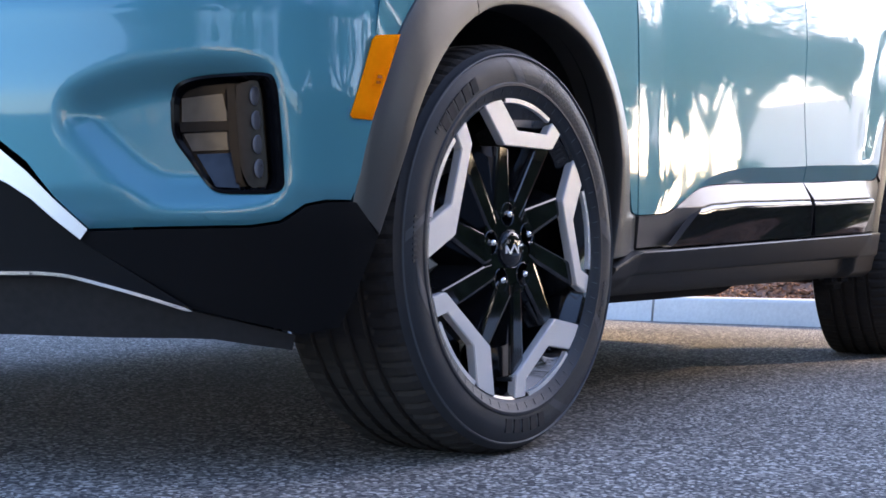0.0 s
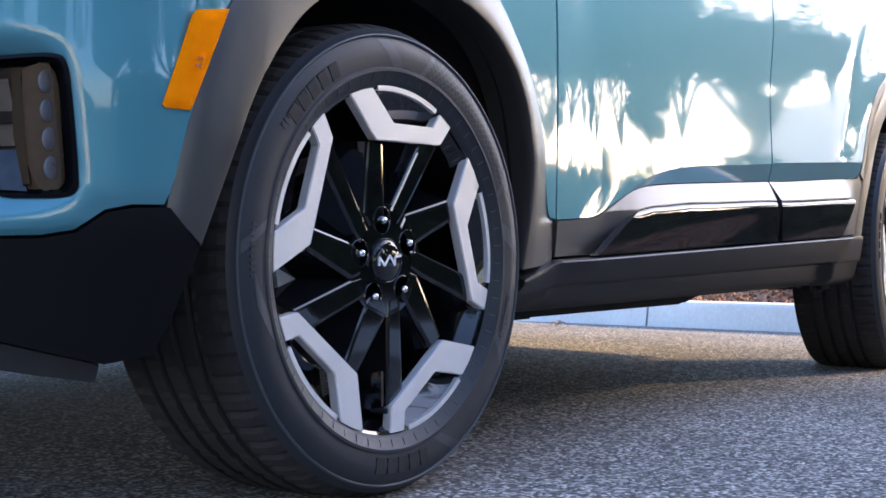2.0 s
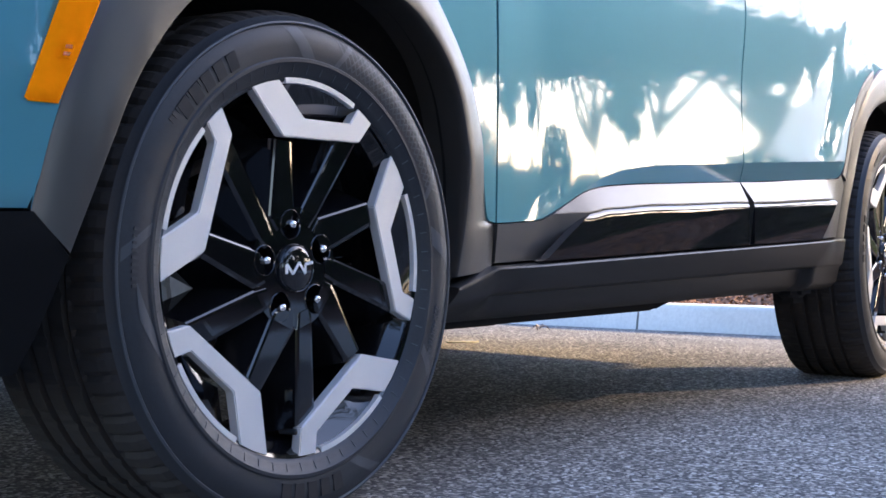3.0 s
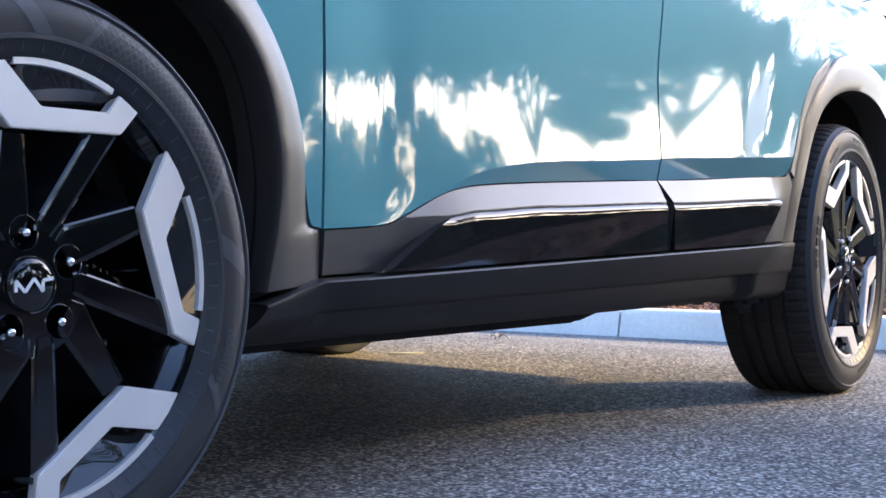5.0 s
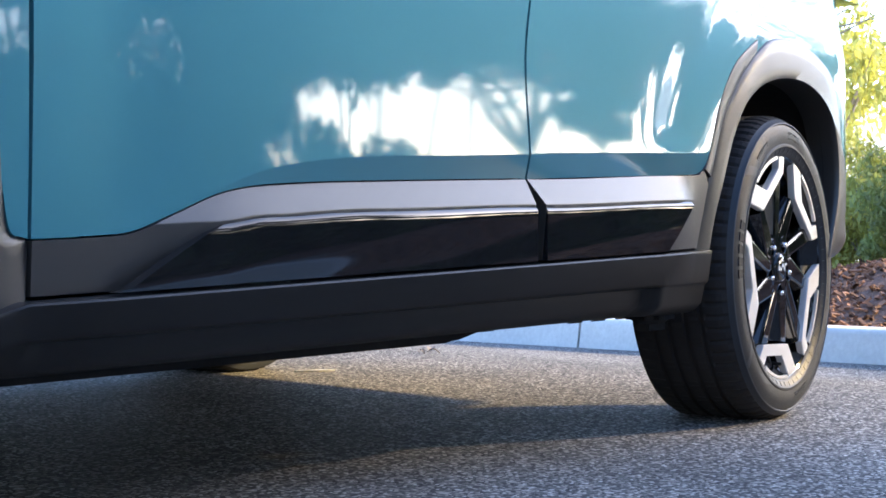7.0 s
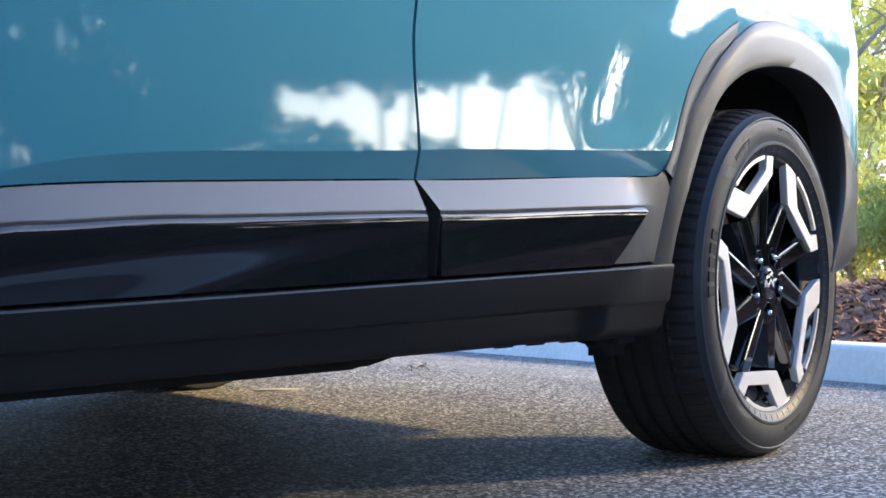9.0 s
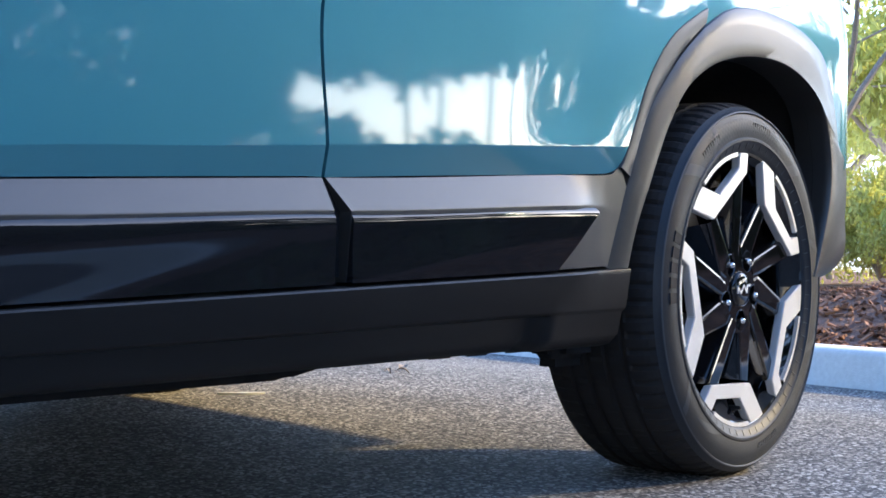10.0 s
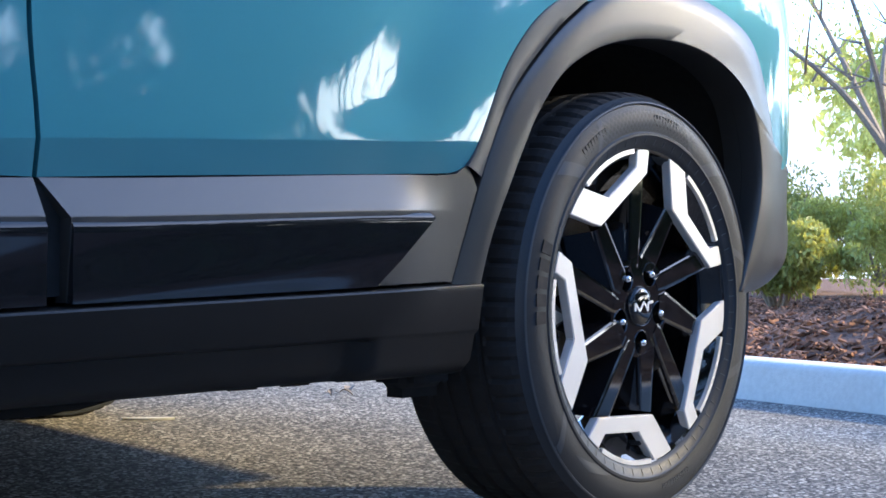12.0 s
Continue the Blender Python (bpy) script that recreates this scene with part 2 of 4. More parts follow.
def patch(name, outer, f, material, parent, inward, holes=(), du=0.04, dv=0.04, label="", cuts=()):
    """A panel: a 2D outline, cut into a fine net and bent by f(u, v)."""
    bm = bmesh.new()
    for loop in (outer, *holes):
        vs = [bm.verts.new((p[0], p[1], 0)) for p in loop]
        for a, b in zip(vs, vs[1:] + vs[:1]):
            bm.edges.new((a, b))
    bmesh.ops.triangle_fill(bm, edges=bm.edges[:], use_beauty=True)
    us, vv = [p[0] for p in outer], [p[1] for p in outer]
    for lo, hi, dd, no in ((min(us), max(us), du, (1, 0, 0)), (min(vv), max(vv), dv, (0, 1, 0))):
        for k in range(1, int((hi - lo) / dd) + 1):
            p = lo + dd * k
            bmesh.ops.bisect_plane(bm, geom=bm.verts[:] + bm.edges[:] + bm.faces[:], plane_co=(p * no[0], p * no[1], 0), plane_no=no)
    for p in cuts:
        bmesh.ops.bisect_plane(bm, geom=bm.verts[:] + bm.edges[:] + bm.faces[:], plane_co=(0, p, 0), plane_no=(0, 1, 0))
    bmesh.ops.dissolve_limit(bm, angle_limit=0.001, verts=bm.verts[:], edges=[e for e in bm.edges if not e.is_boundary and abs((e.verts[0].co - e.verts[1].co).x) > 1e-6 and abs((e.verts[0].co - e.verts[1].co).y) > 1e-6])
    for v in bm.verts:
        v.co = f(v.co.x, v.co.y)
    bm.normal_update()
    skirt(bm, inward)
    bmesh.ops.recalc_face_normals(bm, faces=bm.faces[:])
    return part(name, bm, material, parent, label)


def loft(rows, close=False):
    """A net through rows of 3D points."""
    bm = bmesh.new()
    vs = [[bm.verts.new(p) for p in r] for r in rows]
    for a, b in zip(vs, vs[1:]):
        n = len(a)
        for i in range(n if close else n - 1):
            bm.faces.new((a[i], a[(i + 1) % n], b[(i + 1) % n], b[i]))
    bmesh.ops.recalc_face_normals(bm, faces=bm.faces[:])
    return bm


def prism(pts, depth, bevel=0.0, seg=2):
    """A solid from a ring of 3D points and a depth vector."""
    bm = bmesh.new()
    face = bm.faces.new([bm.verts.new(p) for p in pts])
    r = bmesh.ops.extrude_face_region(bm, geom=[face])
    bmesh.ops.translate(bm, verts=[v for v in r["geom"] if isinstance(v, bmesh.types.BMVert)], vec=depth)
    bmesh.ops.recalc_face_normals(bm, faces=bm.faces[:])
    if bevel:
        bmesh.ops.bevel(bm, geom=bm.edges[:], offset=bevel, segments=seg, affect="EDGES", clamp_overlap=True)
    return bm


def box(lo, hi, bevel=0.0, seg=2):
    a, b = Vector(lo), Vector(hi)
    return prism([(a.x, a.y, a.z), (b.x, a.y, a.z), (b.x, b.y, a.z), (a.x, b.y, a.z)], Vector((0, 0, b.z - a.z)), bevel, seg)


def turned(profile, n=96, wave=None):
    """A ring swept about the y axis from (radius, y) pairs."""
    rows = []
    for k in range(n):
        a = 2 * math.pi * k / n
        rows.append([Vector(((r + (wave(i, k) if wave else 0)) * math.cos(a), y, (r + (wave(i, k) if wave else 0)) * math.sin(a))) for i, (r, y) in enumerate(profile)])
    rows.append(rows[0])
    bm = loft(rows)
    bmesh.ops.remove_doubles(bm, verts=bm.verts[:], dist=1e-6)
    bmesh.ops.recalc_face_normals(bm, faces=bm.faces[:])
    return bm


def disc(r, y0, y1, n=32, bevel=0.0, centre=(0, 0)):
    return prism([(centre[0] + r * math.cos(2 * math.pi * k / n), y0, centre[1] + r * math.sin(2 * math.pi * k / n)) for k in range(n)], Vector((0, y1 - y0, 0)), bevel)


def polar(r, deg, y=0.0):
    return Vector((r * math.cos(radians(deg)), y, r * math.sin(radians(deg))))


# ---- ground ----
def kerb_x(y):
    return 4.95 + 0.25 * (y - 1.8)


def ground_z(x, y):
    w = step(3.4, 4.8, x - 0.25 * (y - 1.8)) if abs(y) < 20 else 0
    return 0.03 * max(-2.0, min(2.6, y)) * (1 - w) - 0.03 * w


bm = bmesh.new()
xs = [-900, -300, -80, -30, -10, -4, -2, 0, 2, 2.6, 3.0, 3.2, 3.4, 3.6, 3.8, 4.0, 4.2, 4.4, 4.6, 4.8, 5.0, 5.3, 6, 9, 15, 40, 120, 400, 900]
ys = [-900, -300, -80, -30, -19, -10, -4, -2, 0, 1, 2, 2.6, 3, 4, 6, 10, 19, 30, 80, 300, 900]
grid = [[bm.verts.new((x, y, ground_z(x, y))) for y in ys] for x in xs]
for i in range(len(xs) - 1):
    for j in range(len(ys) - 1):
        bm.faces.new((grid[i][j], grid[i + 1][j], grid[i + 1][j + 1], grid[i][j + 1]))
ground = tagged(part("ground", bm, ASPHALT), "coarse grey asphalt of a parking area with loose grit", "ground", kind="structure")


# ---- car: forms ----
PLAN = crom([(-0.30, -0.006), (-0.36, -0.002), (-0.42, 0.012), (-0.48, 0.034), (-0.54, 0.075), (-0.60, 0.14), (-0.655, 0.235), (-0.70, 0.34), (-0.74, 0.46), (-0.775, 0.62), (-0.79, 0.90)], 12)
REAR = crom([(2.90, -0.006), (2.98, -0.004), (3.05, 0.002), (3.115, 0.020), (3.175, 0.06), (3.235, 0.14), (3.28, 0.26), (3.31, 0.45), (3.33, 0.90)], 12)


def smoothed(pts, n=160, passes=60):
    p = resample(pts, n)
    for _ in range(passes):
        p = [p[0]] + [p[i] * 0.5 + (p[i - 1] + p[i + 1]) * 0.25 for i in range(1, n - 1)] + [p[-1]]
    return p


PLAN, REAR = smoothed(PLAN), smoothed(REAR)


def arc_table(pts, start, sign):
    out, s = [(start, pts[0])], start
    for a, b in zip(pts, pts[1:]):
        s += sign * (b - a).length
        out.append((s, b))
    return out


FRONT_S, REAR_S = arc_table(PLAN, -0.30, -1), arc_table(REAR, 2.90, 1)


def plan(s):
    """Place and outward direction on the car's outline; s is x along the side and runs on round both ends."""
    table = FRONT_S if s < -0.30 else REAR_S if s > 2.90 else None
    if table is None:
        return Vector((s, -0.006)), Vector((0, -1))
    for (a, p), (b, q) in zip(table, table[1:]):
        if min(a, b) - 1e-6 <= s <= max(a, b) + 1e-6:
            break
    t = (s - a) / (b - a)
    i = [r[0] for r in table].index(a)
    sign = 1 if s > 0 else -1
    w0 = (table[min(i + 1, len(table) - 1)][1] - table[max(i - 1, 0)][1]) * sign
    w1 = (table[min(i + 2, len(table) - 1)][1] - table[i][1]) * sign
    w = w0.normalized().lerp(w1.normalized(), t).normalized()
    return p.lerp(q, t), Vector((w.y, -w.x))


def skin(s, z, off=0.0):
    p, n = plan(s)
    q = p + n * off
    return Vector((q.x, q.y, z))


# the crease low on the doors; it dips towards the front and dies out at the trim
crease_z = spline([(0.50, 0.330), (0.66, 0.395), (0.743, 0.434), (0.80, 0.457), (0.855, 0.476), (0.93, 0.492), (1.02, 0.503), (1.30, 0.519), (1.54, 0.532), (1.85, 0.547), (2.15, 0.561), (2.60, 0.583)])
above_crease = spline([(0.0, 0.0160), (0.06, 0.0158), (0.14, 0.0155), (0.22, 0.0152), (0.30, 0.0140), (0.38, 0.0100), (0.46, 0.0010), (0.56, -0.016)])
fender_form = spline([(0.3, -0.002), (0.5, 0.001), (0.7, 0.002), (0.85, -0.003), (0.98, -0.016)])


def door_off(x, z):
    w, h = step(0.46, 1.08, x), z - crease_z(x)
    rear = w * (1 - 0.70 * step(1.90, 2.34, x))
    r = math.hypot(x - 2.60, z - 0.36)
    over = step(0.0, 0.05, h)
    swell = 0.003 * (1 - step(0.50, 0.66, x)) * step(0.36, 0.50, x) + 0.008 * step(0.62, 0.44, r) * step(1.9, 2.1, x)
    hollow = 0.0028 * math.exp(-(((x - 0.645) / 0.065) ** 2)) + 0.005 * math.exp(-(((r - 0.585) / 0.065) ** 2)) * step(1.80, 2.0, x)
    return swell - hollow * over + rear * above_crease(max(h, 0.0)) + w * 0.25 * min(h, 0.0) * (1 - step(2.16, 2.24, x)) + (1 - rear) * fender_form(z)


def door_skin(x, z):
    return skin(x, z, door_off(x, z))


def from_crease(outline):
    return [(p[0], p[1] - crease_z(p[0])) for p in outline]


def crease_skin(x, h):
    return door_skin(x, h + crease_z(x))


def into(d):
    return lambda co: Vector((0, d, 0)) if co.x > -0.36 else Vector((d * 0.7, d * 0.7, 0))


BELT = 0.98
car = tagged(new("car"), "teal compact crossover car with grey plastic wheel arch cladding, parked", "car")

# outlines on the side, (x, z)
FLARE_OUT = crom([(-0.441, 0.40), (-0.41, 0.513), (-0.357, 0.637), (-0.27, 0.735), (-0.15, 0.805), (0.0, 0.83), (0.16, 0.81), (0.29, 0.75), (0.372, 0.675), (0.422, 0.609), (0.452, 0.538), (0.466, 0.452), (0.477, 0.403), (0.500, 0.394), (0.5025, 0.36), (0.5025, 0.322)], 6)
FLARE_IN = crom([(-0.397, 0.352), (-0.384, 0.385), (-0.368, 0.425), (-0.350, 0.470), (-0.330, 0.517), (-0.300, 0.567), (-0.262, 0.612), (-0.212, 0.655), (-0.142, 0.695), (-0.083, 0.715), (-0.005, 0.726), (0.077, 0.728), (0.163, 0.718), (0.250, 0.692), (0.322, 0.645), (0.367, 0.588), (0.388, 0.530), (0.400, 0.465), (0.398, 0.405), (0.393, 0.371), (0.381, 0.313)], 5)
REAR_IN = crom([(2.236, 0.368), (2.250, 0.420), (2.268, 0.466), (2.293, 0.515), (2.322, 0.567), (2.346, 0.606), (2.388, 0.657), (2.432, 0.690), (2.497, 0.720), (2.577, 0.739), (2.660, 0.747), (2.750, 0.743), (2.831, 0.724), (2.896, 0.690), (2.933, 0.643), (2.955, 0.560), (2.945, 0.480), (2.918, 0.394), (2.900, 0.352)], 5)
REAR_SEAM = crom([(2.186, 0.372), (2.21, 0.44), (2.237, 0.513), (2.296, 0.625), (2.371, 0.704), (2.42, 0.745), (2.475, 0.782)], 6)
REAR_OUT_TOP = crom([(2.475, 0.782), (2.56, 0.822), (2.66, 0.836), (2.78, 0.828), (2.88, 0.803), (2.944, 0.768), (2.988, 0.698), (3.018, 0.626), (3.034, 0.572), (3.06, 0.561), (3.17, 0.556), (3.18, 0.49), (3.11, 0.412), (3.05, 0.378), (2.99, 0.356), (2.935, 0.346)], 6)
BLUE_EDGE = crom([(0.505, 0.395), (0.60, 0.399), (0.655, 0.404), (0.719, 0.425), (0.793, 0.450), (0.858, 0.462), (0.95, 0.469), (1.074, 0.475), (1.30, 0.484), (1.536, 0.493)], 6)
DOOR_EDGE = crom([(2.150, 0.519), (2.178, 0.522), (2.200, 0.535), (2.225, 0.574), (2.272, 0.663), (2.321, 0.723), (2.371, 0.764), (2.44, 0.80), (2.475, 0.815)], 6)


def xz(v):
    return (v[0], v[1])


# fender behind the front wheel, and over it
fender = [xz(p) for p in FLARE_OUT[:-15]] + [(0.500, 0.3955), (0.502, 0.50), (0.504, BELT), (-0.36, BELT), (-0.38, 0.75)]
patch("front_fender", fender, door_skin, PAINT, car, into(0.03), du=0.05, dv=0.05)

# doors
GAP = [(1.532, 0.4915), (1.530, 0.532), (1.527, 0.57), (1.5225, 0.61), (1.519, 0.655), (1.5195, 0.695), (1.526, 0.737), (1.537, 0.785), (1.549, 0.85), (1.556, BELT)]
gap_low, gap_high = GAP[:2], crom(GAP[1:], 5)
gap_line = [Vector(gap_low[0]), *gap_high]
CREASE_CUTS = (-0.012, -0.0015, 0.0, 0.0015, 0.012)
front_door = [xz(p) for p in BLUE_EDGE[:-1] if p.x < 1.526] + [(p.x - 0.003, p.y) for p in gap_line] + [(0.509, BELT), (0.509, 0.60)]
patch("front_door", from_crease(front_door), crease_skin, PAINT, car, into(0.03), du=0.03, dv=0.02, cuts=CREASE_CUTS)
rear_door = [xz(p) for p in DOOR_EDGE] + [(2.47, BELT)] + [(p.x + 0.003, p.y) for p in reversed(gap_line)]
patch("rear_door", from_crease(rear_door), crease_skin, PAINT, car, into(0.03), du=0.03, dv=0.02, cuts=CREASE_CUTS)

# quarter panel behind the door
quarter = [(2.4795, 0.788)] + [xz(p) for p in REAR_OUT_TOP[1:53]] + [(3.07, 0.563), (3.10, 0.575), (3.15, 0.66), (3.20, 0.80), (3.24, BELT), (2.478, BELT)]
patch("quarter_panel", quarter, lambda x, z: skin(x, z, 0.002 - 0.02 * step(0.8, 0.98, z)), PAINT, car, into(0.03), du=0.03, dv=0.03)


# wheel arch cladding
def flare(name, outer, inner, n, label, start=0, stop=None, edge=0.005, crest=0.011, lip=0.07, lean=0.07):
    a, b = resample(outer, n), resample(inner, n)
    rows = []
    for p, q in list(zip(a, b))[start:stop]:
        row = []
        wide = max((Vector(q) - Vector(p)).length, 0.02)
        for d, off in ((0, -0.012), (0.0, edge - 0.003), (0.0012, edge), (0.004, edge + 0.0015), (wide * 0.35, edge + 0.0015 + crest * 0.42), (wide * 0.66, edge + 0.0015 + crest * 0.76), (wide - 0.006, edge + 0.001 + crest), (wide - 0.002, edge + crest), (wide, edge + crest - 0.004)):
            c = Vector(p).lerp(Vector(q), min(1, d / wide))
            k = 1 - 0.85 * step(2.95, 3.07, c.x)
            off -= lean * max(0.0, 0.50 - c.y)
            row.append(skin(c.x, c.y, off * k if off > 0 else off))
        row.append(row[-1] + Vector((0, 0.012, 0)))
        row.append(row[-1] + Vector((0, lip - 0.012, 0)))
        rows.append(row)
    return part(name, loft(rows), PLASTIC, car, label)


flare("front_arch_cladding", FLARE_OUT, FLARE_IN, 240, "satin grey plastic wheel arch trim", stop=82)
flare("front_arch_cladding", [p + Vector((0.003, 0)) for p in FLARE_OUT], [p + Vector((0.003, 0)) for p in FLARE_IN], 240, "satin grey plastic wheel arch trim", start=81)
flare("rear_arch_cladding", [*REAR_SEAM, *REAR_OUT_TOP[1:]], REAR_IN, 200, "satin grey plastic wheel arch trim", edge=0.005, crest=0.010, lean=0.06)

# band of cladding along the rear edge of the door
SEAM_SIDE = [p - Vector((0.009, -0.003)) for p in REAR_SEAM]
a, b = resample([p for p in DOOR_EDGE if p.x > 2.195], 30), resample([p for p in SEAM_SIDE if p.y > 0.512], 30)
rows = []
for p, q in zip(a, b):
    row = []
    for t, off in ((0, -0.02), (0.0, -0.001), (0.03, 0.001), (0.12, 0.002), (0.5, 0.002), (0.9, 0.001), (0.97, -0.001), (1, -0.02)):
        c = Vector(p).lerp(Vector(q), t)
        row.append(skin(c.x, c.y, door_off(c.x, max(c.y, crease_z(c.x))) + off))
    rows.append(row)
part("door_edge_cladding", loft(rows), PLASTIC, car, "satin grey plastic trim")


# lower door cladding: a bright upper slope, a gloss insert below
def gloss_top(x):
    return lerp_table([(0.50, 0.398), (0.79, 0.412), (0.86, 0.421), (1.073, 0.432), (1.54, 0.446), (2.14, 0.466)], x) 


def sill_top(x):
    return 0.326 + 0.0265 * (x - 0.498)


def blue_low(x):
    if x > 1.54:
        return 0.4935 + 0.0425 * (x - 1.54)
    for p, q in zip(BLUE_EDGE, BLUE_EDGE[1:]):
        if p.x <= x <= q.x:
            return p.y + (q.y - p.y) * (x - p.x) / max(q.x - p.x, 1e-6)
    return BLUE_EDGE[0].y if x < 1 else BLUE_EDGE[-1].y


def clad_off(x, z):
    """A slope out to the ridge, then a face that leans back in to the sill."""
    top, mid, low = blue_low(x), gloss_top(x) + 0.004, sill_top(x)
    reach = 0.0055 + 0.45 * max(0.0, top - max(z, mid))
    off = reach - 0.010 * max(0.0, (mid - z) / max(mid - low, 1e-4))
    e = step(2.05, 2.18, x)
    return off * (1 - e) + (0.013 - 0.05 * max(0.0, 0.52 - z)) * e


def clad_skin(x, h):
    z = h + gloss_top(x) + 0.004
    return skin(x, z, clad_off(x, z))


def from_ridge(outline):
    return [(p[0], p[1] - gloss_top(p[0]) - 0.004) for p in outline]


RIDGE_CUTS = (-0.0015, 0.0, 0.0015)
n = 44
low = [(0.509 + (1.532 - 0.509) * k / n, sill_top(0.509 + (1.532 - 0.509) * k / n) + 0.006) for k in range(n + 1)]
front_clad = low + [(1.534, 0.40), (1.534, 0.444), (1.530, 0.4905)] + [(p.x, p.y - 0.0022) for p in reversed(BLUE_EDGE[:-2])]
patch("front_door_cladding", from_ridge(front_clad), clad_skin, PLASTIC, car, into(0.02), du=0.02, dv=0.012, cuts=RIDGE_CUTS, label="satin grey plastic trim")
low = [(1.5645 + (2.178 - 1.5645) * k / n, sill_top(1.5645 + (2.178 - 1.5645) * k / n) + 0.006) for k in range(n + 1)]
rear_clad = low + [xz(p) for p in SEAM_SIDE if p.y < 0.514] + [(2.2005, 0.533), (2.178, 0.5195), (2.150, 0.5165), (1.536, 0.491), (1.5645, 0.449), (1.5645, 0.40)]
patch("rear_door_cladding", from_ridge(rear_clad), clad_skin, PLASTIC, car, into(0.02), du=0.02, dv=0.012, cuts=RIDGE_CUTS, label="satin grey plastic trim")


def gloss_skin(x, z):
    d = max(0.0, 1 - max(0.0, gloss_top(x) - z) / 0.010)
    u = (gloss_top(x) - z) / 0.105
    roll = 0.028 * 0.105 / (2 * math.pi) * math.sin(2 * math.pi * (u + 0.9 * x)) * step(0.0, 0.15, u)
    return skin(x, z, 0.0275 + 0.028 * (z - 0.42) - 0.0050 * d * d + roll)


top = [(x, gloss_top(x)) for x in (1.5345, 1.45, 1.30, 1.15, 1.0, 0.93, 0.87, 0.845, 0.82, 0.79)]
gl = [(0.61, sill_top(0.61) + 0.005), (0.9, sill_top(0.9) + 0.005), (1.2, sill_top(1.2) + 0.005), (1.534, sill_top(1.534) + 0.005), (1.5345, 0.40)] + top + [(0.76, 0.402), (0.69, 0.368), (0.635, 0.340)]
patch("front_gloss_insert", gl, gloss_skin, PIANO, car, into(0.016), du=0.012, dv=0.0035, label="gloss black door insert")
top = [(x, gloss_top(x)) for x in (2.09, 1.9, 1.75, 1.60)]
gl = [(1.566, sill_top(1.566) + 0.005), (1.8, sill_top(1.8) + 0.005), (2.015, sill_top(2.015) + 0.005), (2.055, 0.402), (2.106, 0.446), (2.122, 0.459), (2.116, 0.4655)] + top + [(1.566, 0.4465), (1.5655, 0.40)]
patch("rear_gloss_insert", gl, gloss_skin, PIANO, car, into(0.016), du=0.012, dv=0.0035, label="gloss black door insert")

patch("cladding_gap", [(1.520, 0.366), (1.600, 0.368), (1.600, 0.47), (1.530, 0.486)], lambda x, z: skin(x, z, 0.004), LINER, car, into(0.01), label="black recess between the door trims")

# sill, with a ledge on top and a recess below
rows = []
for k in range(241):
    x = 0.335 + (2.235 - 0.335) * k / 240
    zt, zb = sill_top(max(0.5, x)), 0.236 + 0.005 * x
    if x < 0.49:
        zt = min(zt, 0.30 + 0.19 * (x - 0.352))
    w = step(0.46, 0.56, x) * (1 - step(2.02, 2.05, x))
    f = step(2.02, 2.05, x)
    u = step(0.42, 0.62, x) * (1 - step(2.05, 2.17, x))
    zm = zt * 0.42 + zb * 0.58
    lead = max(0.0, 1 - (x - 0.335) / 0.16)
    row = []
    for z, off in ((zt + 0.002, -0.03), (zt + 0.001, 0.006 + 0.016 * u), (zt - 0.0005, 0.012 + 0.019 * u), (zt - 0.003, 0.013 + 0.020 * u), (zt - 0.009, 0.012 + 0.016 * u), (zm + 0.012, 0.004), (zm + 0.008, 0.001 - 0.004 * w),
                   (zm + 0.003, -0.004 - 0.028 * w), (zb + 0.02, -0.030 - 0.012 * w + 0.018 * f), (zb + 0.004, -0.064 + 0.036 * f), (zb, -0.074 + 0.030 * f), (zb + 0.004, -0.12)):
        row.append(skin(x + lead * lerp_table([(0.235, -0.03), (0.25, 0.0), (0.262, 0.018), (0.285, 0.036), (0.315, 0.049)], z), z, off))
    rows.append(row)
part("side_sill", loft(rows), SHADED_SILL, car, "grey plastic sill, shade painted into its darker colour")

# ---- car: front bumper ----
SCOOP = [xz(p) for p in crom([(-0.851, 0.52), (-0.840, 0.548), (-0.80, 0.570), (-0.74, 0.586), (-0.66, 0.594), (-0.60, 0.592), (-0.562, 0.575), (-0.551, 0.53), (-0.545, 0.47), (-0.543, 0.42), (-0.556, 0.402), (-0.60, 0.389), (-0.67, 0.386), (-0.725, 0.39), (-0.775, 0.42), (-0.82, 0.465), (-0.845, 0.495), (-0.851, 0.52)], 4)[:-1]]


def bumper_off(s, z):
    d = inside_distance(SCOOP, s, z)
    dent = step(-0.006, 0.050, d) * (0.040 - 0.012 * step(-0.62, -0.85, s))
    lean = lerp_table([(0.36, -0.014), (0.385, -0.004), (0.42, 0.003), (0.55, 0.006), (0.66, 0.0), (0.80, -0.03), (0.95, -0.10)], z)
    return lean - dent


LAMP = [xz(p) for p in crom([(-0.705, 0.535), (-0.697, 0.556), (-0.67, 0.567), (-0.62, 0.572), (-0.575, 0.573), (-0.560, 0.562), (-0.554, 0.52), (-0.548, 0.44), (-0.549, 0.418), (-0.562, 0.410), (-0.60, 0.409), (-0.636, 0.411), (-0.655, 0.424), (-0.681, 0.457), (-0.702, 0.489), (-0.705, 0.535)], 4)[:-1]]
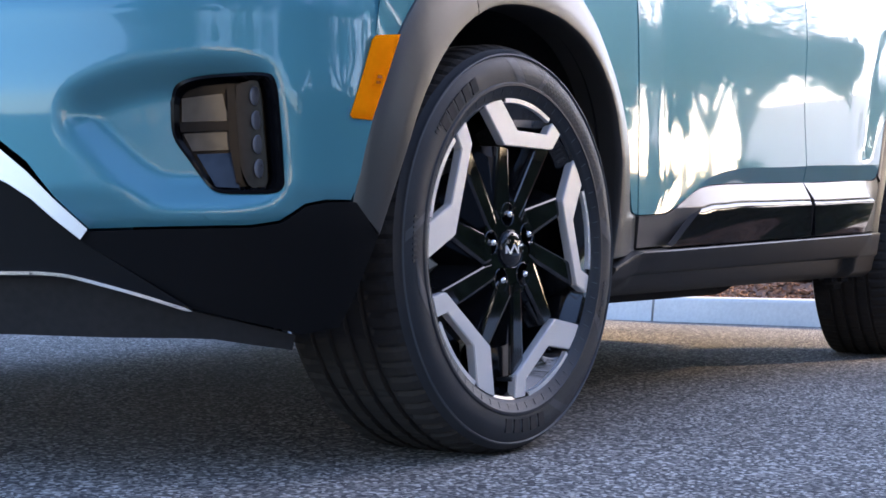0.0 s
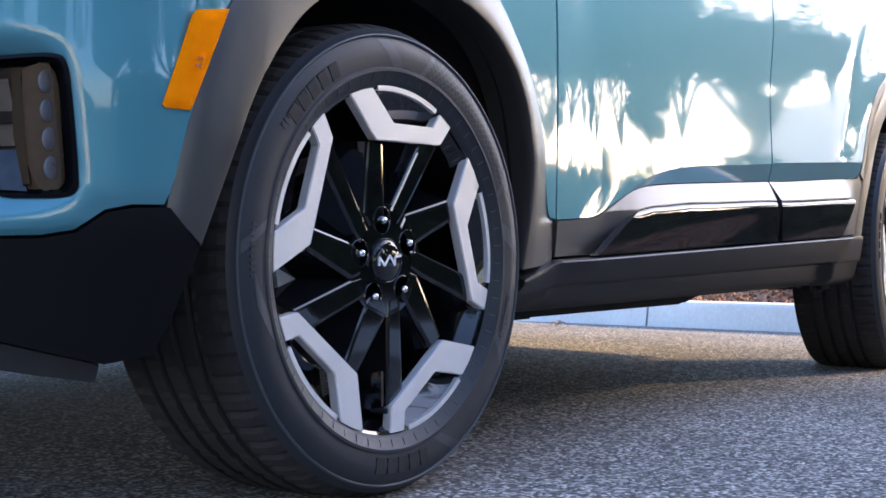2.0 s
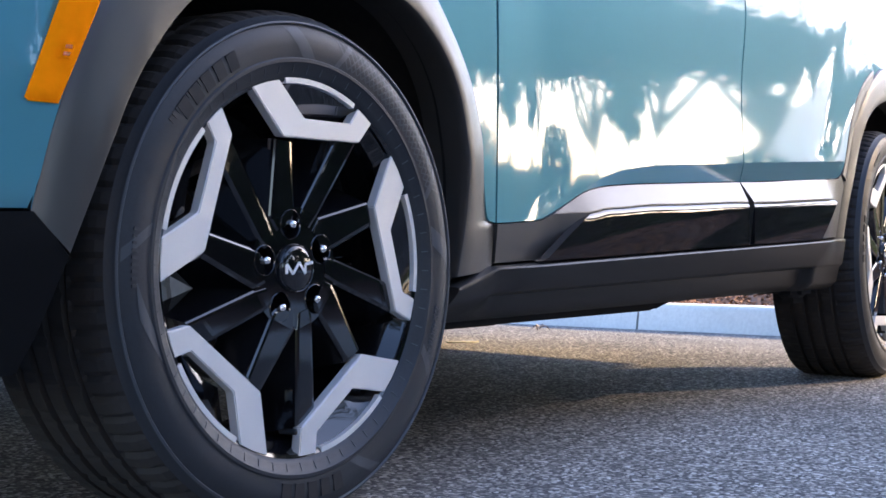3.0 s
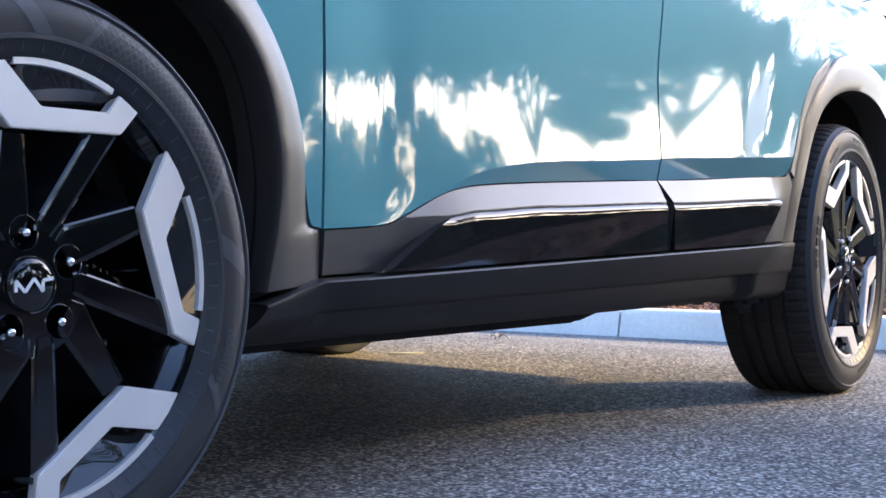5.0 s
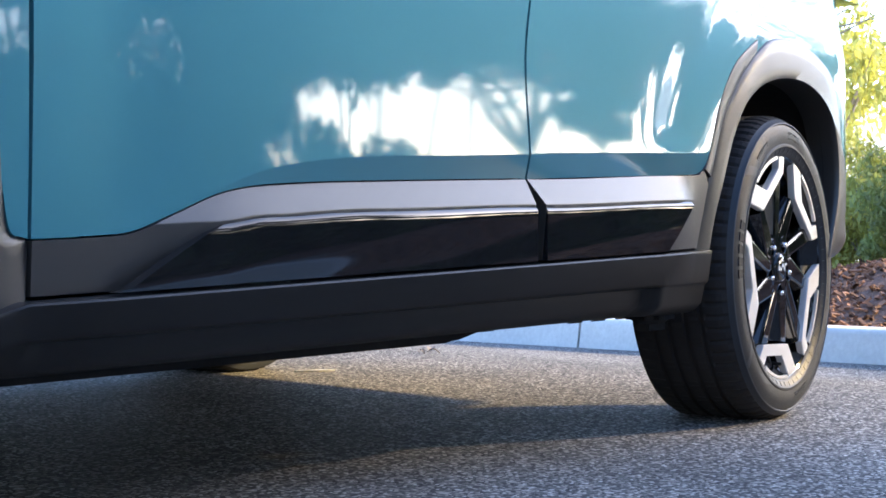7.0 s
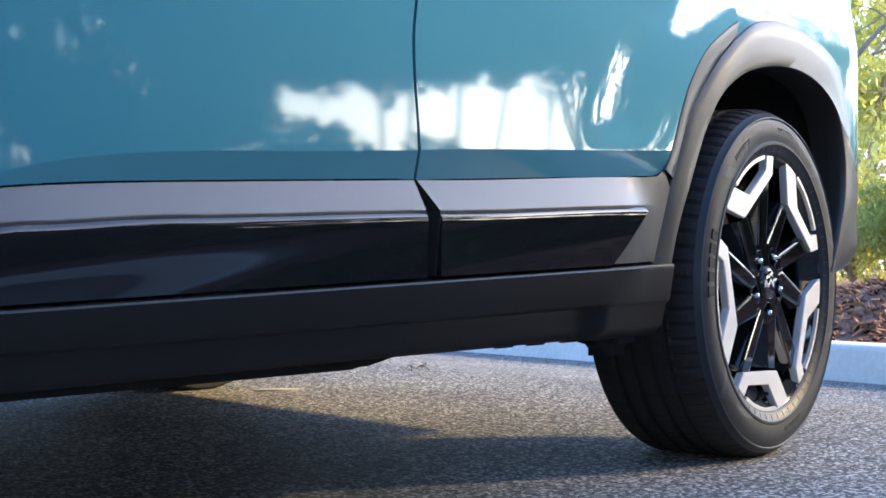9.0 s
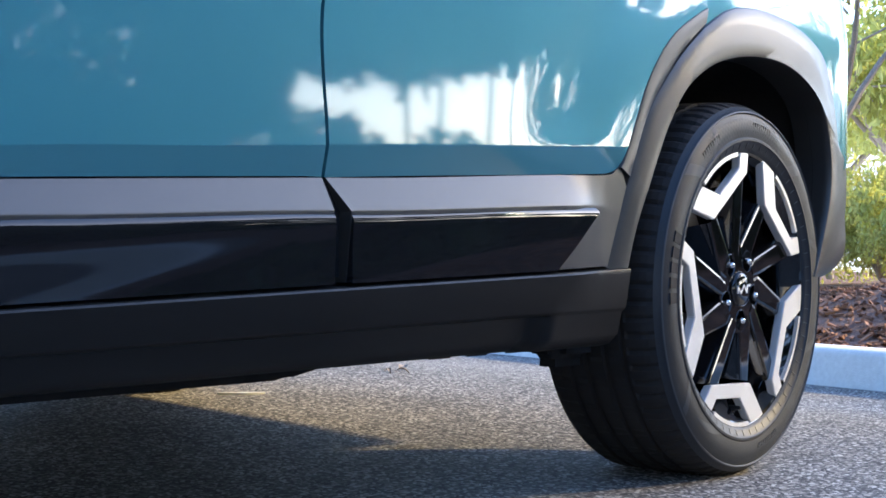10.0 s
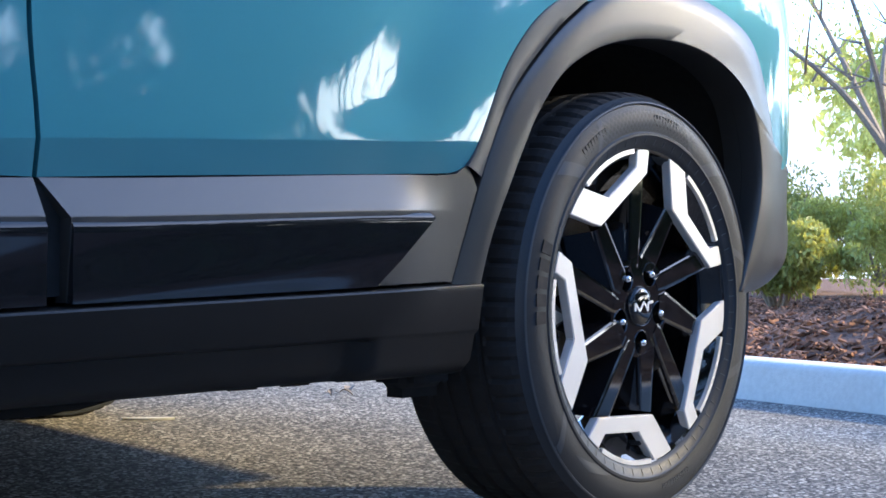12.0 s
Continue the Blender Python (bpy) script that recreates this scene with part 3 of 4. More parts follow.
blue = [(-0.445, 0.402), (-0.486, 0.402), (-0.517, 0.396), (-0.535, 0.384), (-0.552, 0.373), (-0.591, 0.367), (-0.666, 0.366), (-0.742, 0.365), (-0.816, 0.363), (-0.859, 0.405), (-0.899, 0.455), (-0.94, 0.486), (-1.02, 0.53), (-1.12, 0.56), (-1.43, 0.57),
        (-1.43, 0.90), (-0.36, 0.90), (-0.36, 0.80), (-0.372, 0.75)] + [xz(p) for p in reversed(FLARE_OUT[2:17])]
patch("front_bumper", blue, lambda s, z: skin(s, z, bumper_off(s, z)), PAINT, car, into(0.02), holes=(LAMP,), du=0.009, dv=0.009)


def low_off(s, z):
    return 0.004 - 0.20 * max(0.0, 0.37 - z) + 0.002 * step(-0.54, -0.458, s)


lower = [(-0.486, 0.398), (-0.517, 0.392), (-0.535, 0.380), (-0.552, 0.369), (-0.591, 0.363), (-0.666, 0.362), (-0.742, 0.361), (-0.815, 0.359), (-0.826, 0.348), (-0.672, 0.253), (-0.513, 0.216), (-0.450, 0.225), (-0.430, 0.262), (-0.416, 0.298), (-0.400, 0.344), (-0.3975, 0.3505), (-0.4405, 0.3985)]
# continues the arch trim, its fall into shade put into the colour
patch("lower_bumper", lower, lambda s, z: skin(s, z, low_off(s, z)), BUMPER_PLASTIC, car, into(0.03), du=0.03, dv=0.02, label="grey plastic lower bumper corner, shade painted into its colour")
brace = [(-0.826, 0.347), (-0.672, 0.2535), (-0.743, 0.276), (-0.82, 0.297), (-0.852, 0.303), (-0.941, 0.306), (-1.43, 0.31), (-1.43, 0.46), (-1.05, 0.455), (-0.96, 0.45), (-0.915, 0.422), (-0.892, 0.403), (-0.86, 0.375)]
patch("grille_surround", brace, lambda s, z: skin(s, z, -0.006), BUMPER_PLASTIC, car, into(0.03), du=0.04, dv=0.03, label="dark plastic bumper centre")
band = [(-0.822, 0.348), (-0.812, 0.362), (-0.858, 0.402), (-0.898, 0.441), (-0.94, 0.475), (-1.02, 0.515), (-1.12, 0.545), (-1.43, 0.56), (-1.43, 0.47), (-1.05, 0.462), (-0.965, 0.444), (-0.925, 0.425), (-0.892, 0.404), (-0.86, 0.377)]
patch("bumper_brace", band, lambda s, z: skin(s, z, 0.006), SATIN, car, into(0.02), du=0.03, dv=0.02, label="satin silver bumper brace")
line = crom([(-1.43, 0.305), (-0.941, 0.3035), (-0.89, 0.3035), (-0.852, 0.301), (-0.82, 0.295), (-0.743, 0.274), (-0.672, 0.2515)], 8)
rows = []
for k, p in enumerate(line):
    h = 0.0045 if k < len(line) - 1 else 0.001
    rows.append([skin(p.x, p.y + h, -0.008), skin(p.x, p.y + h, 0.004), skin(p.x, p.y + h * 0.5, 0.010), skin(p.x, p.y - h * 0.5, 0.010), skin(p.x, p.y - h, 0.004), skin(p.x, p.y - h, -0.008)])
part("chrome_strip", loft(rows), CHROME, car, "bright chrome lower strip")
under = [(-0.672, 0.2495), (-0.743, 0.270), (-0.82, 0.291), (-0.852, 0.297), (-0.941, 0.299), (-1.43, 0.30), (-1.43, 0.215), (-0.942, 0.218), (-0.797, 0.214), (-0.652, 0.212), (-0.592, 0.203), (-0.520, 0.193), (-0.516, 0.214)]
patch("bumper_apron", under, lambda s, z: skin(s, z, -0.02 - 0.25 * (0.30 - z)), LINER, car, into(0.10), du=0.05, dv=0.03, label="black plastic apron under the bumper")

# fog lamp
lamp_bed = patch("fog_lamp", LAMP, lambda s, z: skin(s, z, -0.044), LAMP_BLACK, car, into(0.02), du=0.03, dv=0.03, label="black fog lamp housing with a cross bar")
ring_rows = []
big, small = LAMP, [(-0.628 + (p[0] + 0.628) * 0.85, 0.492 + (p[1] - 0.492) * 0.87) for p in LAMP]
for p, q in zip(big + big[:1], small + small[:1]):
    ring_rows.append([skin(*p, -0.044), skin(*p, bumper_off(*p) + 0.002), skin(p[0] * 0.6 + q[0] * 0.4, p[1] * 0.6 + q[1] * 0.4, bumper_off(*p) + 0.003), skin(*q, -0.034), skin(*q, -0.044)])
part("bezel", loft(ring_rows), LAMP_BLACK, lamp_bed)


def flat(off):
    return lambda s, z: skin(s, z, off)


patch("reflector", [(-0.690, 0.540), (-0.630, 0.547), (-0.622, 0.509), (-0.690, 0.507)], flat(-0.036), LAMP_MIRROR, lamp_bed, into(0.006), label="mirror-like inner reflector")
patch("reflector", [(-0.688, 0.492), (-0.622, 0.496), (-0.620, 0.470), (-0.675, 0.468)], flat(-0.036), LAMP_MIRROR, lamp_bed, into(0.006))
patch("reflector", [(-0.669, 0.464), (-0.621, 0.466), (-0.606, 0.417), (-0.640, 0.419)], lambda s, z: skin(s, z, -0.040 + 0.35 * (0.466 - z)), LAMP_MIRROR, lamp_bed, into(0.006), label="mirror-like reflector facing up")
patch("cross_bar", [(-0.692, 0.507), (-0.612, 0.509), (-0.612, 0.496), (-0.690, 0.493)], flat(-0.024), LAMP_BLACK, lamp_bed, into(0.014))
patch("divider", [(-0.624, 0.552), (-0.613, 0.553), (-0.606, 0.452), (-0.602, 0.425), (-0.611, 0.425), (-0.622, 0.48)], flat(-0.022), LAMP_BLACK, lamp_bed, into(0.016))
lens = patch("lamp_lens", [xz(p) for p in crom([(-0.611, 0.557), (-0.595, 0.563), (-0.578, 0.562), (-0.571, 0.50), (-0.565, 0.428), (-0.577, 0.419), (-0.592, 0.421), (-0.606, 0.45), (-0.613, 0.49), (-0.611, 0.557)], 3)[:-1]], flat(-0.026), LENS, lamp_bed, into(0.012), du=0.02, dv=0.02, label="clear vertical lamp lens")
for k in range(4):
    c = skin(-0.583 + 0.002 * k, 0.543 - 0.033 * k, -0.0235)
    bm = bmesh.new()
    bmesh.ops.create_uvsphere(bm, u_segments=16, v_segments=8, radius=0.011, matrix=Matrix.Translation(c) @ Matrix.Diagonal((1.1, 0.22, 1.2, 1)))
    part("led_cell", bm, LED, lens)

# amber side marker
mk = [(-0.451, 0.519), (-0.447, 0.515), (-0.413, 0.514), (-0.355, 0.640), (-0.404, 0.634), (-0.410, 0.628)]
marker = patch("side_marker", mk, lambda s, z: skin(s, z, 0.008 + 0.004 * step(0.0, 0.008, inside_distance(mk, s, z))), AMBER, car, into(0.012), du=0.008, dv=0.008, label="amber side marker lens")
patch("marker_boss", [(-0.417, 0.562), (-0.402, 0.562), (-0.394, 0.581), (-0.408, 0.581)], flat(0.0135), AMBER, marker, into(0.004))
for z in (0.567, 0.575):
    patch("marker_slot", [(-0.411 + (z - 0.567) * 0.35, z - 0.002), (-0.403 + (z - 0.567) * 0.35, z - 0.002), (-0.402 + (z - 0.567) * 0.35, z + 0.002), (-0.410 + (z - 0.567) * 0.35, z + 0.002)], flat(0.0145), AMBER_DARK, marker, into(0.003))

# ---- car: closed shell, far side, underbody ----
WIDTH = 1.80


far_out = [(-0.36, BELT), (-0.45, 0.45), (-0.45, 0.36)] + [xz(p) for p in FLARE_IN[1:-1]] + [(0.352, 0.26), (1.3, 0.25), (2.197, 0.25)] + [xz(p) for p in REAR_IN] + [(2.90, 0.35), (3.06, 0.44), (3.09, BELT)]
patch("far_side", far_out, lambda x, z: Vector((x, WIDTH, z)), PAINT, car, lambda co: Vector((0, -0.03, 0)), du=0.3, dv=0.3)
for name, inner, sgn in (("front_liner", FLARE_IN, 1), ("rear_liner", REAR_IN, 1), ("front_liner", FLARE_IN, -1), ("rear_liner", REAR_IN, -1)):
    cx = 0.0 if name.startswith("front") else 2.59
    y0, y1 = (0.02, 0.40) if sgn > 0 else (WIDTH - 0.01, WIDTH - 0.40)
    rows = [[Vector((p.x, y0, p.y)) for p in inner], [Vector((cx + (p.x - cx) * 1.04, y0 + (y1 - y0) * 0.1, 0.3 + (p.y - 0.3) * 1.05)) for p in inner], [Vector((cx + (p.x - cx) * 1.02, y1, 0.3 + (p.y - 0.3) * 1.03)) for p in inner], [Vector((cx + (p.x - cx) * 0.3, y1, 0.40 + (p.y - 0.40) * 0.3)) for p in inner]]
    part(name, loft(rows), LINER, car, "black wheel housing liner")
rows = []
for x, zb, zt in ((-0.62, 0.27, 0.70), (-0.46, 0.26, 0.90), (-0.45, 0.30, 0.95)):
    rows.append([Vector((x, 0.26, zb)), Vector((x, 1.54, zb)), Vector((x, 1.54, zt)), Vector((x, 0.26, zt))])
part("front_underbody", loft(rows, close=True), LINER, car, "black underbody panel")
part("floor_pan", prism([(0.42, 0.28, 0.205), (1.78, 0.28, 0.205), (2.12, 0.28, 0.262), (2.12, 0.28, 0.34), (0.42, 0.28, 0.34)], Vector((0, 1.34, 0)), 0.02), LINER, car, "black underbody panel")
part("engine_tray", box((-0.46, 0.405, 0.215), (0.43, 1.395, 0.25), 0.012), LINER, car, "black engine bay tray")
part("underbody_tray", box((0.45, 0.66, 0.165), (1.7, 1.32, 0.21), 0.015), LINER, car, "black underbody tray")
part("rear_underbody", box((2.14, 0.42, 0.30), (3.10, 1.38, 0.46), 0.04), LINER, car, "black underbody panel")
part("rear_bumper_core", box((2.96, 0.12, 0.39), (3.24, 1.68, 0.97), 0.03), BUMPER_PLASTIC, car, "grey rear bumper")
for y0, y1 in ((0.10, 0.50), (1.30, 1.70)):
    part("bumper_corner", box((3.0, y0 + 0.06 * (y0 < 1), 0.345), (3.18, y1, 0.42), 0.03), BUMPER_PLASTIC, car)
part("air_deflector", box((2.185, 0.085, 0.210), (2.30, 0.16, 0.27), 0.022, 3), LINER, car, "black plastic air deflector before the rear wheel")
part("front_deflector", box((-0.45, 0.14, 0.202), (-0.42, 0.40, 0.27), 0.008), LINER, car, "black plastic air deflector before the front wheel")
for y0 in (0.58, 1.34):
    part("floor_beam", box((0.5, y0, 0.19), (2.4, y0 + 0.07, 0.25), 0.012), LINER, car, "black underbody beam")
for k, x in enumerate((1.90, 1.99, 2.09)):
    part("jack_rib", box((x, 0.115, 0.238), (x + 0.05, 0.125, 0.262), 0.002), LINER, car, "black pinch weld rib")
part("rear_axle", box((2.57, 0.25, 0.22), (2.69, 1.55, 0.30), 0.03), LINER, car, "black rear axle beam")

# far half of the front, plain
def mirrored(s, z):
    p = skin(s, z, bumper_off(s, 0.75))
    return Vector((p.x, WIDTH - p.y, z))


patch("far_bumper", [(-0.36, 0.42), (-1.43, 0.42), (-1.43, 0.90), (-0.36, 0.90)], mirrored, PAINT, car, lambda co: Vector((0.02, -0.01, 0)), du=0.05, dv=0.08)
patch("far_lower_bumper", [(-0.46, 0.22), (-1.43, 0.22), (-1.43, 0.416), (-0.46, 0.416)], mirrored, BUMPER_PLASTIC, car, lambda co: Vector((0.02, -0.01, 0)), du=0.05, dv=0.08)

# hood, cabin and tail close the car above the view
sections = [(-0.58, 0.50, 0.80, 0.88), (-0.46, 0.30, 0.90, 0.97), (-0.36, 0.05, BELT - 0.01, 1.02), (0.55, 0.02, BELT - 0.01, 1.08)]
rows = []
for x, yi, zl, zt in sections:
    rows.append([Vector((x, yi, zl)), Vector((x, yi + 0.03, zl + 0.02)), Vector((x, 0.35, zt - 0.01)), Vector((x, 0.9, zt)), Vector((x, WIDTH - 0.35, zt - 0.01)), Vector((x, WIDTH - yi - 0.03, zl + 0.02)), Vector((x, WIDTH - yi, zl))])
part("hood", loft(rows), PAINT, car)
rows = []
for x, zl, zt, inset in ((0.45, 1.0, 1.04, 0.04), (1.05, BELT, 1.50, 0.20), (1.35, BELT, 1.58, 0.22), (2.4, BELT, 1.58, 0.22), (2.95, BELT, 1.48, 0.22), (3.20, BELT, 1.0, 0.08)):
    rows.append([Vector((x, 0.012, zl)), Vector((x, inset, zt - 0.02)), Vector((x, inset + 0.06, zt)), Vector((x, WIDTH - inset - 0.06, zt)), Vector((x, WIDTH - inset, zt - 0.02)), Vector((x, WIDTH - 0.012, zl))])
part("cabin_glass", loft(rows), GLASS_DARK, car, "dark tinted cabin glass")
part("roof", box((1.25, 0.25, 1.575), (2.75, WIDTH - 0.25, 1.61), 0.015), PAINT, car)
part("tail", box((3.0, 0.14, 0.50), (3.27, WIDTH - 0.14, 1.0), 0.05), PAINT, car)

# ---- wheels ----
TYRE_PROFILE = [(0.236, 0.010), (0.244, -0.006), (0.252, -0.012), (0.262, -0.016), (0.264, -0.0185), (0.268, -0.0185), (0.270, -0.0165), (0.285, -0.0185), (0.300, -0.0165), (0.312, -0.0105), (0.3135, -0.012), (0.3165, -0.0115), (0.318, -0.008), (0.324, -0.001), (0.3295, 0.009), (0.3325, 0.020),
                (0.3335, 0.030), (0.3340, 0.046), (0.3342, 0.050), (0.3275, 0.052), (0.3275, 0.060), (0.3345, 0.062), (0.3348, 0.084), (0.3275, 0.086), (0.3275, 0.096), (0.3350, 0.098), (0.3350, 0.122), (0.3275, 0.124), (0.3275, 0.134), (0.3348, 0.136), (0.3345, 0.158), (0.3275, 0.160), (0.3275, 0.168), (0.3340, 0.170),
                (0.3335, 0.190), (0.3320, 0.203), (0.325, 0.215), (0.300, 0.224), (0.270, 0.220), (0.245, 0.212), (0.236, 0.200)]
SIDEWALL = TYRE_PROFILE[:12]
SHOULDER = {i for i, (r, y) in enumerate(TYRE_PROFILE) if r > 0.3285 and (y < 0.05 or y > 0.17)}
RIBS = {i for i, (r, y) in enumerate(TYRE_PROFILE) if r > 0.333 and 0.06 < y < 0.16}


def tread_wave(i, k):
    if i in SHOULDER and k % 4 == 0:
        return -0.0045
    if i in RIBS and (k + 2 * i) % 8 == 0:
        return -0.003
    return 0.0


def letters(text, r, deg, height, y, parent):
    """Raised characters that stand round the sidewall."""
    cu = bpy.data.curves.new("letters", "FONT")
    cu.body, cu.size, cu.extrude, cu.align_x, cu.resolution_u = text, height, 0.0006, "CENTER", 3
    tmp = bpy.data.objects.new("letters", cu)
    scene.collection.objects.link(tmp)
    bpy.context.view_layer.update()
    me = bpy.data.meshes.new_from_object(tmp.evaluated_get(bpy.context.evaluated_depsgraph_get()))
    bpy.data.objects.remove(tmp)
    for v in me.vertices:
        a = radians(deg) - v.co.x / r
        rad = r + v.co.y
        v.co = Vector((rad * math.cos(a), y - v.co.z, rad * math.sin(a)))
    me.materials.append(LETTER)
    ob = new("size_marking", me)
    ob.parent = parent
    return ob


def arc_bar(r0, r1, a0, a1, y, h, n=4):
    ring = [polar(r0, a0 + (a1 - a0) * k / n, y) for k in range(n + 1)] + [polar(r1, a1 - (a1 - a0) * k / n, y) for k in range(n + 1)]
    return prism(ring, Vector((0, h, 0)))


def sidewall_patch(a0, w, skew, r0, r1, bm=None):
    bm = bm or bmesh.new()
    rows = []
    for i in range(6):
        r = r0 + (r1 - r0) * i / 5
        y = lerp_table(SIDEWALL, r) - 0.0007
        rows.append([bm.verts.new(polar(r, a0 + skew * i / 5 + w * j / 3, y)) for j in range(4)])
    for p, q in zip(rows, rows[1:]):
        for j in range(3):
            bm.faces.new((p[j], p[j + 1], q[j + 1], q[j]))
    return bm


def spoke_leg(left, right, n=22):
    rows = []
    for p, q in zip(resample(left, n), resample(right, n)):
        p, q = Vector(p), Vector(q)
        m = (p + q) / 2
        e = (q - p).normalized()
        b = min(0.0075, (q - p).length * 0.24)
        y = 0.0005 + 0.002 * (1 - max(0.0, min(1.0, (m.length - 0.074) / 0.10)))
        up = Vector((0, 1, 0))
        half = [p - e * 0.020 + up * (y + 0.055), p + up * (y + 0.006), p + e * b * 0.15 + up * (y + 0.0022), p + e * b * 0.5 + up * (y + 0.0006), p + e * b + up * y]
        other = [q + e * 0.020 + up * (y + 0.055), q + up * (y + 0.006), q - e * b * 0.15 + up * (y + 0.0022), q - e * b * 0.5 + up * (y + 0.0006), q - e * b + up * y]
        rows.append(half + [m + up * y] + other[::-1])
    bm = loft(rows)
    bmesh.ops.recalc_face_normals(bm, faces=bm.faces[:])
    return bm


def wheel(name, pose_m, brand_at, size_at, label):
    rim = part(name, turned([(0.2475, 0.006), (0.2475, -0.004), (0.2440, -0.0065), (0.2395, -0.004), (0.2375, 0.004), (0.226, 0.014), (0.219, 0.04), (0.213, 0.11), (0.219, 0.18), (0.236, 0.205), (0.24, 0.205), (0.223, 0.17), (0.218, 0.11), (0.225, 0.04), (0.24, 0.01), (0.2475, 0.006)], 120), RIM_BLACK, car, label)
    tyre = part("tyre", turned(TYRE_PROFILE, 300, wave=tread_wave), RUBBER, rim, "black tyre with grooved tread")
    tyre.data.materials.append(TREAD)
    for p in tyre.data.polygons:
        if math.hypot(p.center.x, p.center.z) > 0.3245 and p.center.y > -0.002:
            p.material_index = 1
            p.use_smooth = False
    ticks = bmesh.new()
    for k in range(60):
        quad = [polar(r, k * 6.0 + g, y) for r, g, y in ((0.2505, -0.16, -0.0120), (0.2600, -0.16, -0.0160), (0.2600, 0.16, -0.0160), (0.2505, 0.16, -0.0120))]
        vs = [ticks.verts.new(p) for p in quad]
        ws = [ticks.verts.new(p + Vector((0, 0.003, 0))) for p in quad]
        ticks.faces.new(vs)
        for i in range(4):
            ticks.faces.new((vs[i], ws[i], ws[(i + 1) % 4], vs[(i + 1) % 4]))
    bmesh.ops.recalc_face_normals(ticks, faces=ticks.faces[:])
    part("bead_ribs", ticks, LETTER, tyre, "fine radial ribs by the rim", kind="stuff", smooth=False)
    for k in range(5):
        a = -72 * k
        # machined face
        ring = [polar(0.2435, a + 10.8), polar(0.171, a), polar(0.206, a - 46), polar(0.243, a - 47.2), polar(0.2435, a - 43), polar(0.2437, a - 39.5), polar(0.2165, a - 38), polar(0.1935, a - 13.5), polar(0.2435, a - 1.5), polar(0.2440, a + 4.5)]
        part("spoke_face", prism([p + Vector((0, -0.007, 0)) for p in ring], Vector((0, 0.016, 0)), 0.0014, 2), MACHINED, rim, "machined silver spoke face", smooth=False)
        part("lip_face", arc_bar(0.2375, 0.2448, a - 37.0, a - 4.0, -0.0075, 0.010, 10), MACHINED, rim, "machined silver rim edge", smooth=False)
        # sunken gloss pocket behind the face, rising to the rim edge
        floor = []
        for i in range(13):
            u = i / 12
            g = a - 38.0 + 36.0 * u
            near = 0.2165 - 0.023 * min(1.0, u / 0.68) if u < 0.68 else 0.1935 + 0.044 * (u - 0.68) / 0.32
            floor.append([polar(near - 0.004 + (0.2385 - near + 0.004) * v, g, 0.022 - 0.023 * v ** 1.3) for v in (0, 0.2, 0.4, 0.6, 0.8, 0.93, 1)])
        pocket = loft(floor)
        skirt(pocket, lambda co: Vector((0, 0.012, 0)))
        part("pocket", pocket, RIM_BLACK, rim, "gloss black pocket behind the spoke face")
        # two black legs to the hub
        for left, right in ((((0.060, 29.0), (0.079, 28.0), (0.170, 3.0)), ((0.060, -8.0), (0.070, -12.0), (0.162, -9.0))), (((0.060, -16.0), (0.070, -16.0), (0.188, -35.0)), ((0.060, -42.5), (0.080, -45.5), (0.206, -47.0)))):
            part("spoke", spoke_leg([polar(r, a + g) for r, g in left], [polar(r, a + g) for r, g in right]), RIM_BLACK, rim, "gloss black spoke", smooth=False)
        # lug nut in its pocket
        lug = polar(0.057, a - 3)
        bm = turned([(0.0, -0.0050), (0.0030, -0.0044), (0.0048, -0.0024), (0.0054, 0.001), (0.0056, 0.022)], 20)
        nut = part("lug_nut", bm, CHROME, rim, "chrome lug nut")
        nut.location = lug
        well = part("nut_well", turned([(0.0, 0.024), (0.0150, 0.024), (0.0175, 0.008), (0.0180, 0.0036), (0.0190, 0.0022), (0.0200, 0.0030), (0.0205, 0.0050)], 32), RIM_BLACK, rim, "deep round bolt well")
        well.location = lug
    plate = bmesh.new()
    for ring in [[polar(0.079, 6 * k) for k in range(60)]] + [[polar(0.057, -72 * k - 3) + polar(0.0193, 15 * i) for i in range(24)] for k in range(5)]:
        vs = [plate.verts.new((p.x, 0.0035, p.z)) for p in ring]
        for p, q in zip(vs, vs[1:] + vs[:1]):
            plate.edges.new((p, q))
    bmesh.ops.triangle_fill(plate, edges=plate.edges[:], use_beauty=True)
    skirt(plate, lambda co: Vector((0, 0.03, 0)))
    bmesh.ops.recalc_face_normals(plate, faces=plate.faces[:])
    part("hub", plate, RIM_BLACK, rim, "gloss black hub", smooth=False)
    cap = part("centre_cap", turned([(0.0, -0.0062), (0.012, -0.0058), (0.022, -0.0046), (0.029, -0.0022), (0.0315, 0.001), (0.0315, 0.008)], 48), RIM_BLACK, rim, "gloss black centre cap with a plain silver emblem")
    zig = [(-0.019, -0.006), (-0.019, 0.004), (-0.010, -0.006), (-0.001, 0.006), (0.008, -0.006), (0.008, 0.004), (0.019, 0.006)]
    emblem = bmesh.new()
    for (x0, z0), (x1, z1) in zip([(a * 1.3, b * 1.2) for a, b in zig], [(a * 1.3, b * 1.2) for a, b in zig[1:]]):
        u = Vector((x1 - x0, 0, z1 - z0)).normalized()
        w = Vector((-u.z, 0, u.x)) * 0.0019
        p, q = Vector((x0, -0.0066, z0)), Vector((x1, -0.0066, z1))
        vs = [emblem.verts.new(c) for c in (p - w, q - w, q + w, p + w)]
        ws = [emblem.verts.new(v.co + Vector((0, 0.002, 0))) for v in vs]
        emblem.faces.new(vs)
        for i in range(4):
            emblem.faces.new((vs[i], ws[i], ws[(i + 1) % 4], vs[(i + 1) % 4]))
